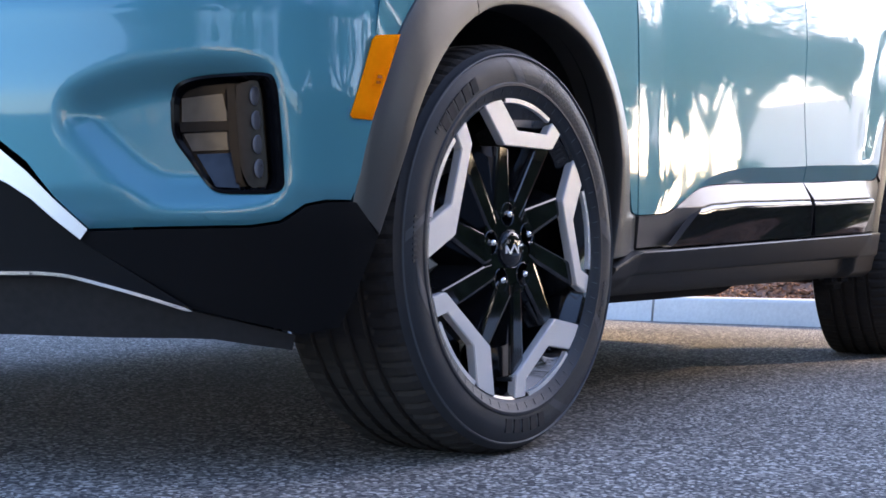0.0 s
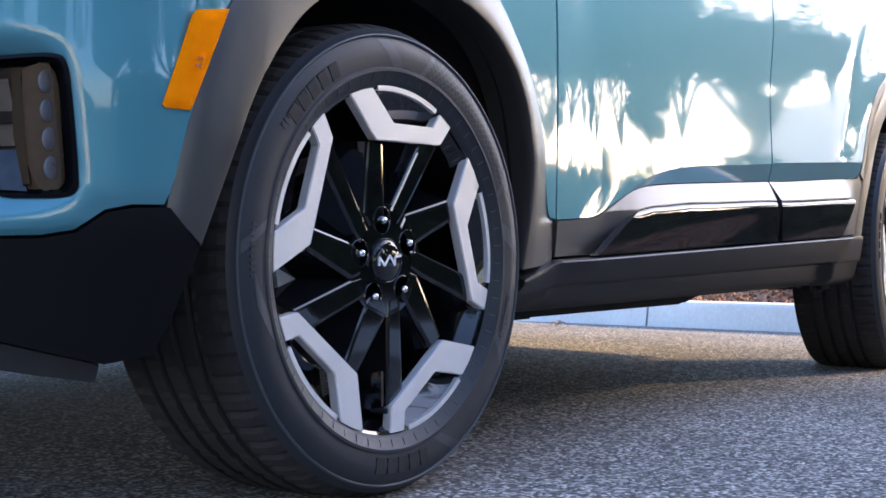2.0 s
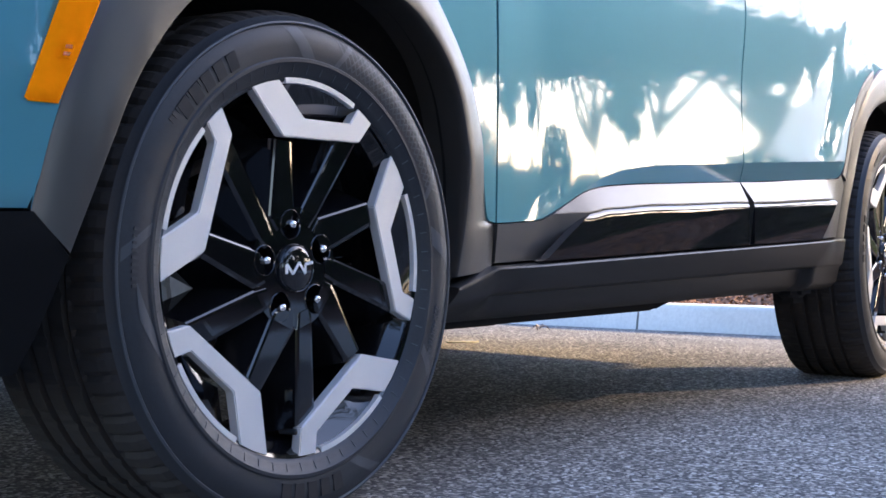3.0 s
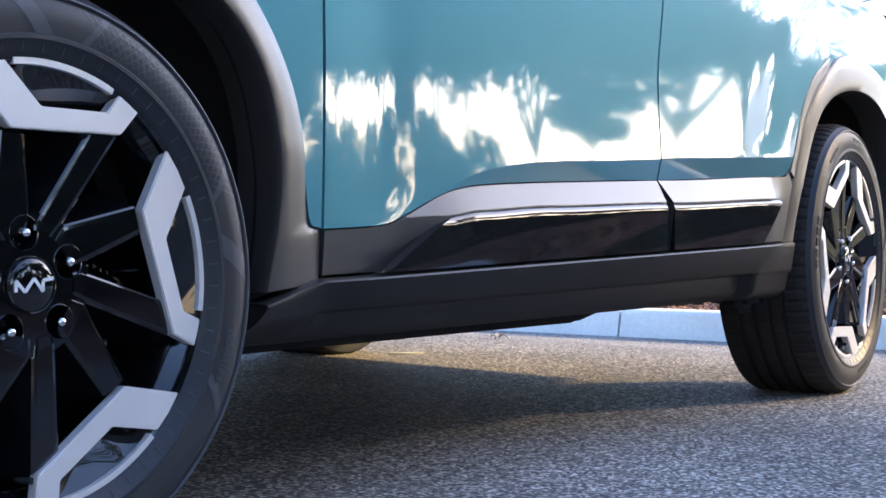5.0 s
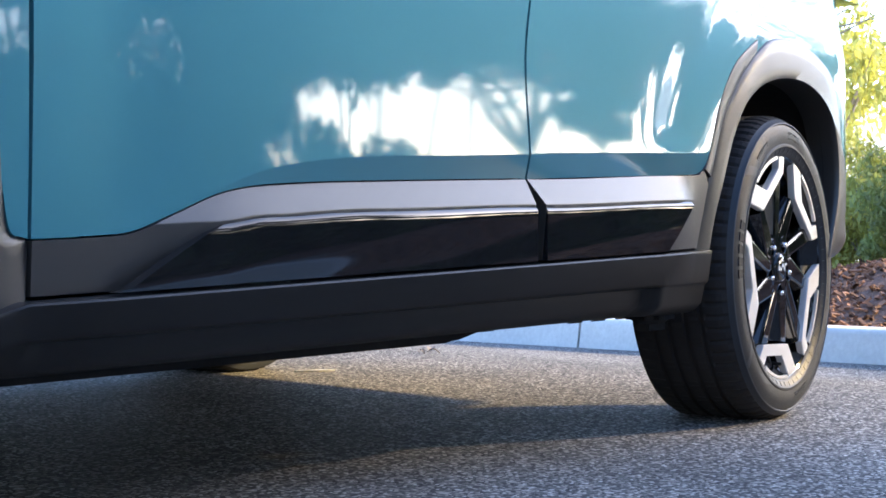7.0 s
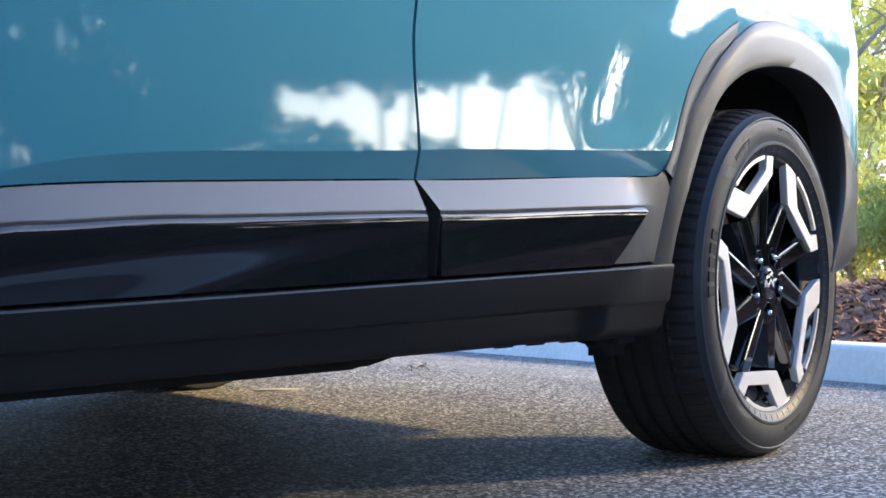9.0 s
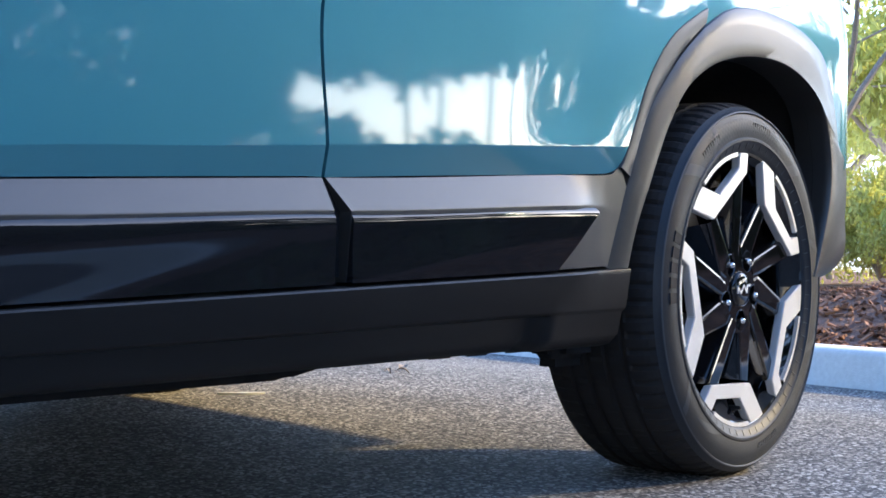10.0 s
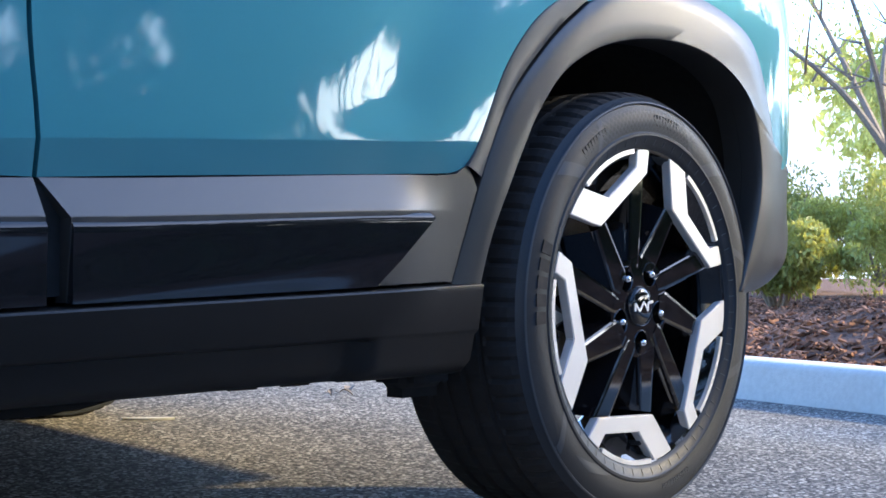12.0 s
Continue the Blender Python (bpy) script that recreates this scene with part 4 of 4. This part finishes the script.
    bmesh.ops.recalc_face_normals(emblem, faces=emblem.faces[:])
    bmesh.ops.rotate(emblem, verts=emblem.verts[:], cent=(0, 0, 0), matrix=Matrix.Rotation(radians(pose_m[1]), 3, "Y"))
    part("emblem", emblem, EMBLEM, cap, "plain silver emblem", smooth=False)
    part("emblem_ring", turned([(0.0295, -0.0025), (0.0303, -0.0032), (0.0312, -0.0015)], 48), PIANO, cap)
    part("brake_disc", turned([(0.0, 0.085), (0.075, 0.085), (0.078, 0.105), (0.150, 0.105), (0.152, 0.108), (0.150, 0.130), (0.0, 0.130)], 60), IRON, rim, "grey iron brake disc")
    d0 = pose_m[1]
    cal = arc_bar(0.105, 0.178, 180 - 14 - d0, 180 + 40 - d0, 0.055, 0.10, 8)
    bmesh.ops.bevel(cal, geom=cal.edges[:], offset=0.008, segments=2, affect="EDGES")
    part("brake_caliper", cal, CALIPER, rim, "grey brake caliper", smooth=False)
    bm = disc(0.004, 0.0, 0.03, 12, 0.001, (0.212 * math.cos(radians(-90 - d0)), 0.212 * math.sin(radians(-90 - d0))))
    part("valve", bm, RUBBER, rim, "black tyre valve")
    part("rim_protector", turned([(0.3120, -0.0120), (0.3138, -0.0138), (0.3160, -0.0126), (0.3175, -0.0090)], 150), LETTER, tyre, "thin raised ring on the sidewall")
    for at in brand_at[:1]:
        g = at - d0
        for a0, w0, skew, r0, r1 in ((-42, 5, 6, 0.270, 0.309), (-52, 2.0, -5, 0.270, 0.309), (-108, 2.0, 6, 0.270, 0.309), (-122, 6, -7, 0.270, 0.309), (40, 3, 7, 0.270, 0.309), (66, 9, -12, 0.270, 0.290), (160, 4, 8, 0.270, 0.309), (205, 3, -7, 0.270, 0.309)):
            part("sidewall_stripe", sidewall_patch(g + a0, w0, skew, r0, r1), LETTER, tyre, "satin stripe moulded into the sidewall")
        hatch = bmesh.new()
        for k in range(24):
            for sk in (5.0, -5.0):
                sidewall_patch(g - 104 + k * 2.1, 0.5, sk, 0.274, 0.306, hatch)
        part("sidewall_hatch", hatch, LETTER, tyre, "cross-hatched panel on the sidewall", kind="stuff")
    for at in brand_at:
        for i in range(5):
            g = at - d0 + 10.0 - i * 5.0
            part("brand_bar", arc_bar(0.275, 0.297, g - 1.9, g + 1.6, -0.0190, 0.003, 3), LINER, tyre, "plain raised bar on the sidewall", smooth=False)
    letters("235/45R18 94V", 0.279, size_at - d0, 0.013, -0.0182, tyre)
    for k in range(2):
        for i in range(9):
            g = size_at - d0 + 150 + 40 * k + i * 1.6
            part("sidewall_rib", arc_bar(0.281, 0.297, g, g + 0.7, -0.0184, 0.004, 2), RUBBER, tyre, smooth=False)
    x, y, z, rz, ry = pose_m[0][0], pose_m[0][1], pose_m[0][2], pose_m[0][3], pose_m[1]
    rim.matrix_basis = pose(x, y, z, 0, 0, rz) @ pose(0, 0, 0, 0, -ry, 0)
    return rim


HUB = 0.332
wheel("wheel", ((0.0, 0.0, HUB, -5.0), 100.4), (128, -88), -20, "alloy wheel with black and machined spokes, turned slightly outward")
wheel("wheel", ((2.625, -0.004, HUB, 2.4), 134.5), (172,), -75, "alloy wheel with black and machined spokes")
wheel("wheel", ((0.0, WIDTH - 0.05, HUB + 0.045, 175.0), 20.0), (40,), -60, "alloy wheel with black and machined spokes")
wheel("wheel", ((2.63, WIDTH - 0.05, HUB + 0.045, 180.0), 50.0), (40,), -60, "alloy wheel with black and machined spokes")

# ---- kerb ----
kerb = tagged(new("kerb"), "pale concrete kerb along the planting bed", "kerb", kind="structure")
for k in range(-2, 9):
    y0 = 1.8 + k * 3.0
    rows = []
    for i in range(7):
        y = y0 + 0.006 + (3.0 - 0.012) * i / 6
        x = kerb_x(y)
        rows.append([Vector((x + dx, y, z)) for dx, z in ((-0.03, -0.06), (-0.012, -0.03), (0.012, 0.068), (0.020, 0.080), (0.034, 0.087), (0.14, 0.09), (0.155, 0.086), (0.16, 0.06))])
    bm = loft(rows)
    for row in (0, -1):
        bm.verts.ensure_lookup_table()
        vs = bm.verts[:8] if row == 0 else bm.verts[-8:]
        bm.faces.new(vs)
    bmesh.ops.recalc_face_normals(bm, faces=bm.faces[:])
    part("kerb_stone", bm, CONCRETE, kerb)


# ---- planting bed ----
def bed_z(x, y):
    d = x - kerb_x(y) - 0.12
    n = noise.noise(Vector((x * 0.9, y * 0.9, 0))) * 0.05 + noise.noise(Vector((x * 5, y * 5, 3))) * 0.015
    hump = (0.05 + 0.17 * step(2.1, 1.0, y)) * step(0.0, 1.3, d) * (1 - 0.6 * step(2.2, 5.0, d))
    return 0.06 + hump + n * step(0.0, 0.6, d)


rows = []
for i in range(81):
    y = -2.6 + 0.30 * i
    rows.append([Vector((kerb_x(y) + 0.12 + (0.11 * j if j < 30 else 3.3 + 0.5 * (j - 30)), y, bed_z(kerb_x(y) + 0.12 + (0.11 * j if j < 30 else 3.3 + 0.5 * (j - 30)), y))) for j in range(50)])
tagged(part("planting_bed", loft(rows), MULCH_SOIL), "mounded bed of brown bark mulch", "planting bed", kind="structure")

rng = random.Random(4)
bm = bmesh.new()
for k in range(26000):
    y = rng.uniform(-2.5, 8.0)
    d = 0.02 + 5.2 * rng.random() ** 1.3
    x = kerb_x(y) + 0.14 + d
    l, w, h = rng.uniform(0.008, 0.03), rng.uniform(0.004, 0.010), rng.uniform(0.002, 0.006)
    m = pose(x, y, bed_z(x, y) + 0.008, rng.uniform(-35, 35), rng.uniform(-35, 35), rng.uniform(0, 360))
    vs = [bm.verts.new(m @ Vector((sx * l, sy * w, sz * h))) for sz in (-1, 1) for sx, sy in ((-1, -0.6), (0.9, -1), (1, 0.7), (-0.8, 1))]
    for f in ((4, 5, 6, 7), (0, 1, 5, 4), (1, 2, 6, 5), (2, 3, 7, 6), (3, 0, 4, 7)):
        bm.faces.new([vs[i] for i in f])
tagged(part("bark_chips", bm, CHIP, smooth=False), "loose brown bark chips lying on the bed", "mulch", kind="stuff")


# ---- plants ----
def leaves(bm, centre, radius, count, size, rng, flat=0.8):
    for _ in range(count):
        v = Vector((rng.gauss(0, 1), rng.gauss(0, 1), rng.gauss(0, 1) * flat))
        v = v.normalized() * radius * (0.35 + 0.65 * rng.random() ** 0.5)
        c = centre + v
        s = size * rng.uniform(0.6, 1.3)
        m = Matrix.Translation(c) @ Euler((rng.uniform(0, 6.3), rng.uniform(0, 6.3), rng.uniform(0, 6.3))).to_matrix().to_4x4()
        a = [bm.verts.new(m @ Vector(p)) for p in ((-s, 0, 0), (0, -0.42 * s, 0.1 * s), (s, 0, -0.05 * s), (0, 0.42 * s, 0.1 * s))]
        bm.faces.new((a[0], a[1], a[2]))
        bm.faces.new((a[0], a[2], a[3]))


def limb(bm, a, b, r0, r1, n=7, bend=0.0, rng=None):
    rows, k = [], 6
    axis = (b - a).normalized()
    side = axis.orthogonal().normalized()
    up = axis.cross(side)
    off = Vector((rng.uniform(-1, 1), rng.uniform(-1, 1), rng.uniform(-0.3, 0.6))) * bend if rng else Vector()
    for i in range(k + 1):
        t = i / k
        c = a.lerp(b, t) + off * math.sin(math.pi * t)
        r = r0 + (r1 - r0) * t
        rows.append([bm.verts.new(c + (side * math.cos(2 * math.pi * j / n) + up * math.sin(2 * math.pi * j / n)) * r) for j in range(n)])
    for p, q in zip(rows, rows[1:]):
        for j in range(n):
            bm.faces.new((p[j], p[(j + 1) % n], q[(j + 1) % n], q[j]))
    return b


def tree(x, y, z, height, spread, material, seed, label, density=1.0, leaf=0.07, bare=0.0, group="", name="tree", low=0.35, base=0.0, stem=0.028, cap=0.0):
    rng = random.Random(seed)
    top = tagged(new(name), label, "tree", group)
    top.location = (x, y, z)
    wood, crown = bmesh.new(), bmesh.new()
    fork = Vector((rng.uniform(-0.1, 0.1), rng.uniform(-0.1, 0.1), height * low))
    limb(wood, Vector((0, 0, -0.1)), fork, height * stem, height * stem * 0.68, 9, 0.04 * height, rng)
    n = 6
    for k in range(n):
        a = 2 * math.pi * (k + rng.uniform(-0.3, 0.3)) / n
        tip = fork + Vector((math.cos(a) * spread * rng.uniform(0.45, 0.85), math.sin(a) * spread * rng.uniform(0.45, 0.85), height * rng.uniform(0.25, 0.6)))
        limb(wood, fork, tip, height * 0.013, height * 0.005, 6, 0.07 * height, rng)
        for j in range(4):
            s = fork.lerp(tip, rng.uniform(0.35, 0.95))
            e = s + Vector((rng.uniform(-1, 1), rng.uniform(-1, 1), rng.uniform(-0.1, 0.9))) * spread * 0.45
            limb(wood, s, e, height * 0.005, height * 0.0015, 5, 0.03 * height, rng)
            for i in range(3):
                if rng.random() < bare:
                    continue
                c = s.lerp(e, rng.uniform(0.4, 1.1)) + Vector((rng.gauss(0, 1), rng.gauss(0, 1), rng.gauss(0, 0.6))) * spread * 0.12
                size = spread * rng.uniform(0.13, 0.30)
                c.z = min(c.z, cap - 0.5 * size) if cap else c.z
                c.z = max(c.z, base + 0.8 * size) if base else c.z
                leaves(crown, c, size, int(110 * density), leaf, rng)
    part("trunk", wood, BARK, top)
    part("crown", crown, material, top, smooth=False)
    return top


def shrub(x, y, z, radius, height, material, seed, label, count=16000, leaf=0.026):
    rng = random.Random(seed)
    top = tagged(new("shrub"), label, "shrub")
    top.location = (x, y, z)
    wood, crown = bmesh.new(), bmesh.new()
    for k in range(9):
        a = rng.uniform(0, 6.28)
        tip = Vector((math.cos(a) * radius * rng.uniform(0.2, 0.8), math.sin(a) * radius * rng.uniform(0.2, 0.8), height * rng.uniform(0.55, 0.95)))
        limb(wood, Vector((0, 0, -0.05)), tip, 0.014, 0.004, 5, 0.08 * height, rng)
        for j in range(5):
            c = tip * rng.uniform(0.5, 1.05) + Vector((rng.gauss(0, 1), rng.gauss(0, 1), rng.gauss(0, 0.5))) * radius * 0.25
            c.z = max(c.z, 0.08)
            leaves(crown, c, radius * rng.uniform(0.14, 0.30), count // 45, leaf, rng)
    part("stem", wood, BARK, top)
    part("foliage", crown, material, top, smooth=False)
    return top


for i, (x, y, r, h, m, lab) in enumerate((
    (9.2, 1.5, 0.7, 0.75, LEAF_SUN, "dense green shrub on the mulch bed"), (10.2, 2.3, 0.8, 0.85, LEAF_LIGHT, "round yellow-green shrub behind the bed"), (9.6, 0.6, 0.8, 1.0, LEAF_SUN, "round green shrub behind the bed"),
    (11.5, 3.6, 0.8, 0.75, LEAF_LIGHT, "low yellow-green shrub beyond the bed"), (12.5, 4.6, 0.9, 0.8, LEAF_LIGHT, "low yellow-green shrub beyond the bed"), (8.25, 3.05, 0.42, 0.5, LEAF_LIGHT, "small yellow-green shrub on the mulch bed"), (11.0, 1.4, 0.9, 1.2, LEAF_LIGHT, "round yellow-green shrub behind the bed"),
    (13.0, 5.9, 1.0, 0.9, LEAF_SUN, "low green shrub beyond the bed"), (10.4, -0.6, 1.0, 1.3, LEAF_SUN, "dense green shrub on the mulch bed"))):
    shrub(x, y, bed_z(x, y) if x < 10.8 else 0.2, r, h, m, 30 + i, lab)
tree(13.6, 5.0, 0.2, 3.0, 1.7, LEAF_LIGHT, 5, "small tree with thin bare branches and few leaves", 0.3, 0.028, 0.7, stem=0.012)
tree(15.5, 2.6, 0.2, 5.0, 2.0, LEAF_SUN, 6, "thin tree with sparse leaves, sunlight put into their colour", 0.5, 0.035, 0.5, stem=0.012)
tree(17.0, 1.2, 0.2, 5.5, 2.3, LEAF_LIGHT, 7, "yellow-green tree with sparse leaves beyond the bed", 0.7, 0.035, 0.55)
# the far trees take the palest leaf colour in place of haze
tree(24.0, 8.5, 0.0, 4.5, 2.4, LEAF_LIGHT, 8, "round green tree far beyond the bed, paled for haze", 0.9, 0.10, 0.1)
tree(30.0, 12.5, 0.0, 5.0, 2.6, LEAF_LIGHT, 9, "round green tree far beyond the bed, paled for haze", 0.9, 0.12, 0.1)

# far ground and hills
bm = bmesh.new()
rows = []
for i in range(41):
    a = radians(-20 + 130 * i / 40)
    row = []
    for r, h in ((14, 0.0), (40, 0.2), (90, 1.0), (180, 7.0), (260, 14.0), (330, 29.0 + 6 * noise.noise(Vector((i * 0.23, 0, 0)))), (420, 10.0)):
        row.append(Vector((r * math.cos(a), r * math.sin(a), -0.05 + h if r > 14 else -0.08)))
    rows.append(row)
tagged(part("hillside", loft(rows), HILL), "distant hillside, haze painted into its pale colour", "hill", kind="structure")

# trees behind the camera, seen in the paint
FAR_BLOCKERS = ((-8.0, 8.5, 6.0, 3.0), (-4.0, 9.0, 6.5, 3.2), (0.0, 8.6, 6.0, 3.0), (4.0, 10.2, 6.5, 3.2), (7.5, 13.5, 6.0, 3.0))
for i, (x, y, h, s) in enumerate(((-3.8, -11.5, 8.5, 3.2), (-1.6, -10.6, 8.0, 3.0), (1.8, -11.8, 11.0, 3.8), (5.6, -11.4, 12.0, 4.0), (9.0, -12.8, 13.0, 4.0), (11.2, -14.6, 13.5, 3.6), (14.3, -14.6, 13.0, 3.0), (15.0, -13.6, 12.0, 2.4))):
    tree(x, y, 0.0, h, s, LEAF if i % 2 else LEAF_OLIVE, 60 + i, "leafy green tree across the parking area", 0.5 if 4 < x < 15.5 else 0.8, 0.16, 0.05, group="trees across the parking area", low=0.20, stem=0.005)

# a row of trees with a clear stem, bright sky below their crowns
for i, (x, y, h, s, low, cap) in enumerate(((11.4, -10.4, 4.4, 2.0, 0.48, 0), (12.4, -9.2, 4.2, 2.1, 0.50, 0), (13.0, -8.0, 3.9, 2.0, 0.54, 4.2), (13.8, -7.0, 3.4, 2.0, 0.60, 3.5), (14.6, -5.9, 2.6, 1.8, 0.76, 3.0), (15.4, -5.0, 2.5, 1.8, 0.78, 2.9), (16.4, -3.8, 2.5, 1.8, 0.78, 2.9))):
    tree(x, y, 0.0, h, s, LEAF_OLIVE if i % 2 else LEAF, 160 + i, "leafy green tree with a clear stem across the parking area", 2.6 if i < 3 else 0.9, 0.11 if i < 3 else 0.08, 0.0 if i < 3 else 0.35, group="trees with a clear stem", low=low, base=2.25, stem=0.008, cap=cap)
tree(25.7, -13.0, 0.0, 3.6, 1.0, LEAF_OLIVE, 170, "small round green tree across the parking area", 0.8, 0.10, 0.0, low=0.6, base=2.4)
for i, (x, y, r, h) in enumerate(((6.05, -5.95, 1.5, 2.3), (4.0, -6.9, 1.6, 1.7), (2.2, -7.6, 1.6, 1.5), (0.4, -8.2, 1.6, 1.8), (-1.4, -8.7, 1.6, 1.6), (7.6, -5.4, 1.1, 0.75), (9.3, -4.7, 1.1, 0.7), (11.2, -3.7, 1.1, 0.75), (5.3, -5.2, 1.0, 0.6), (3.9, -5.9, 1.0, 0.6), (6.6, -4.7, 1.0, 0.55))):
    shrub(x, y, 0.0, r, h, LEAF_OLIVE if i % 2 else LEAF, 180 + i, "dense green shrub across the parking area", 10500 if h > 2 else 13000, 0.07 if h > 2 else 0.075)

tree(7.4, -8.8, 0.0, 5.5, 2.0, LEAF_OLIVE, 175, "leafy green tree with a clear stem across the parking area", 2.2, 0.10, 0.0, group="trees with a clear stem", low=0.42, base=1.5, stem=0.010)
for i, (x, y, h, s) in enumerate(((-7.5, -8.0, 10.0, 3.2), (-11.0, -4.0, 9.0, 3.0))):
    tree(x, y, 0.0, h, s, LEAF_OLIVE, 190 + i, "tall leafy tree beside the pale building", 0.9, 0.14, 0.05, group="trees beside the building", low=0.25, stem=0.014)

# mulch strip under those shrubs
rows = []
for i in range(41):
    x = -4.0 + 0.42 * i
    c = -9.2 + 0.34 * max(0.0, x + 2.0)
    rows.append([Vector((x, c + dy, z + 0.03 * noise.noise(Vector((x, dy, 5))) * (abs(dy) < 2))) for dy, z in ((-2.6, -0.05), (-2.4, 0.05), (-1.5, 0.12), (0.0, 0.14), (1.5, 0.12), (2.4, 0.05), (2.6, -0.05))])
tagged(part("planting_strip", loft(rows), MULCH_SOIL), "long strip of brown mulch across the parking area", "planting bed", kind="structure")

# unseen tall trees with high crowns, added between car and sun to shade it
for i, (x, y, h, s) in enumerate(((19.1, -14.6, 12.8, 2.8), (20.5, -12.75, 12.2, 2.7), (21.9, -15.6, 14.0, 2.9))):
    tree(x, y, 0.0, h, s, LEAF_OLIVE, 120 + i, "unseen tall leafy tree, its high crown added to shade the car", 0.78, 0.17, 0.0, group="trees across the parking area", low=0.58, stem=0.0035)

for i, (x, y, h, sp) in enumerate(((22.5, -9.6, 7.5, 3.0), (24.0, -13.4, 7.0, 2.6), (26.5, -9.3, 8.5, 3.2), (20.5, -7.0, 6.5, 2.4))):
    tree(x, y, 0.0, h, sp, LEAF_OLIVE, 140 + i, "slender tree with mostly bare branches across the parking area", 0.5, 0.08, 0.8, group="bare trees across the parking area", low=0.3, stem=0.012)

# grass bank round the parking area, away from the car
rows = []
for i in range(61):
    a = radians(-190 + 186 * i / 60)
    rows.append([Vector((r * math.cos(a) + 2, r * math.sin(a), h + (0.25 * noise.noise(Vector((i * 0.4, r, 0))) if h > 0.5 else 0))) for r, h in ((27, -0.02), (29, 0.5), (32, 1.3), (36, 1.9), (44, 2.1), (60, 1.0))])
tagged(part("bank", loft(rows), GRASS), "grassy bank round the parking area", "bank", kind="structure")
# unseen trees on the far side, added to darken the ground under the car
for i, (x, y, h, sp) in enumerate(FAR_BLOCKERS):
    tree(x, y, 0.0, h, sp, LEAF_OLIVE, 90 + i, "unseen leafy tree added beyond the car to block low sky", 1.0, 0.16, 0.05, group="trees beyond the car", low=0.15)


# ---- pale building across the parking area ----
def building(x, y, turn, w, dp, h):
    top = tagged(new("building"), "low pale stucco building with dark windows and a wide door", "building")
    top.matrix_basis = pose(x, y, -0.06, 0, 0, turn)
    part("wall", box((-w / 2, 0, 0), (w / 2, dp, h), 0.03), STUCCO, top)
    part("roof", box((-w / 2 - 0.3, -0.3, h), (w / 2 + 0.3, dp + 0.3, h + 0.25), 0.03), HILL, top)
    for cx in (-w * 0.36, -w * 0.18, w * 0.36):
        win = part("window", box((cx - 0.75, -0.06, 0.9), (cx + 0.75, -0.01, 2.3), 0.01), SATIN, top)
        for k in (-1, 1):
            part("pane", box((cx + k * 0.36 - 0.32, -0.075, 1.0), (cx + k * 0.36 + 0.32, -0.062, 2.2), 0.004), GLASS_DARK, win)
    part("door", box((w * 0.02, -0.05, 0.0), (w * 0.22, -0.01, 2.5), 0.01), CONCRETE, top)


building(-13.5, -10.5, 75, 17.0, 7.0, 3.4)


# ---- small litter on the ground ----
def dry_leaf(x, y, length, turn, label):
    bm = bmesh.new()
    rows = []
    for i in range(7):
        t = i / 6
        w = length * 0.28 * math.sin(math.pi * min(1, t * 1.05 + 0.03)) ** 0.8
        lift = 0.004 + 0.010 * math.sin(math.pi * t) + 0.008 * t
        rows.append([bm.verts.new(((t - 0.5) * length, w * k, lift + 0.006 * abs(k))) for k in (-1, -0.4, 0.4, 1)])
    for p, q in zip(rows, rows[1:]):
        for j in range(3):
            bm.faces.new((p[j], p[j + 1], q[j + 1], q[j]))
    stalk = Vector((length * 0.5, 0, 0.012))
    limb(bm, stalk, stalk + Vector((length * 0.3, 0.004, 0.006)), 0.0012, 0.0008, 5)
    ob = tagged(part("dry_leaf", bm, BARK), label, "leaf", "dry leaves on the asphalt")
    ob.matrix_basis = pose(x, y, ground_z(x, y), 0, 0, turn)


dry_leaf(3.475, 1.515, 0.05, 35, "curled brown dry leaf on the asphalt")
dry_leaf(3.405, 1.455, 0.035, 120, "small curled dry leaf on the asphalt")
dry_leaf(3.36, 1.47, 0.025, 70, "small curled dry leaf on the asphalt")
streak = [(2.70, 1.44), (2.735, 1.42), (2.77, 1.405), (2.80, 1.382), (2.795, 1.372), (2.755, 1.384), (2.73, 1.402), (2.695, 1.43)]
bm = prism([Vector((x, y, ground_z(x, y) + 0.0045)) for x, y in streak], Vector((0, 0, -0.006)))
tagged(part("paint_streak", bm, CONCRETE), "worn streak of pale paint on the asphalt", "paint mark")
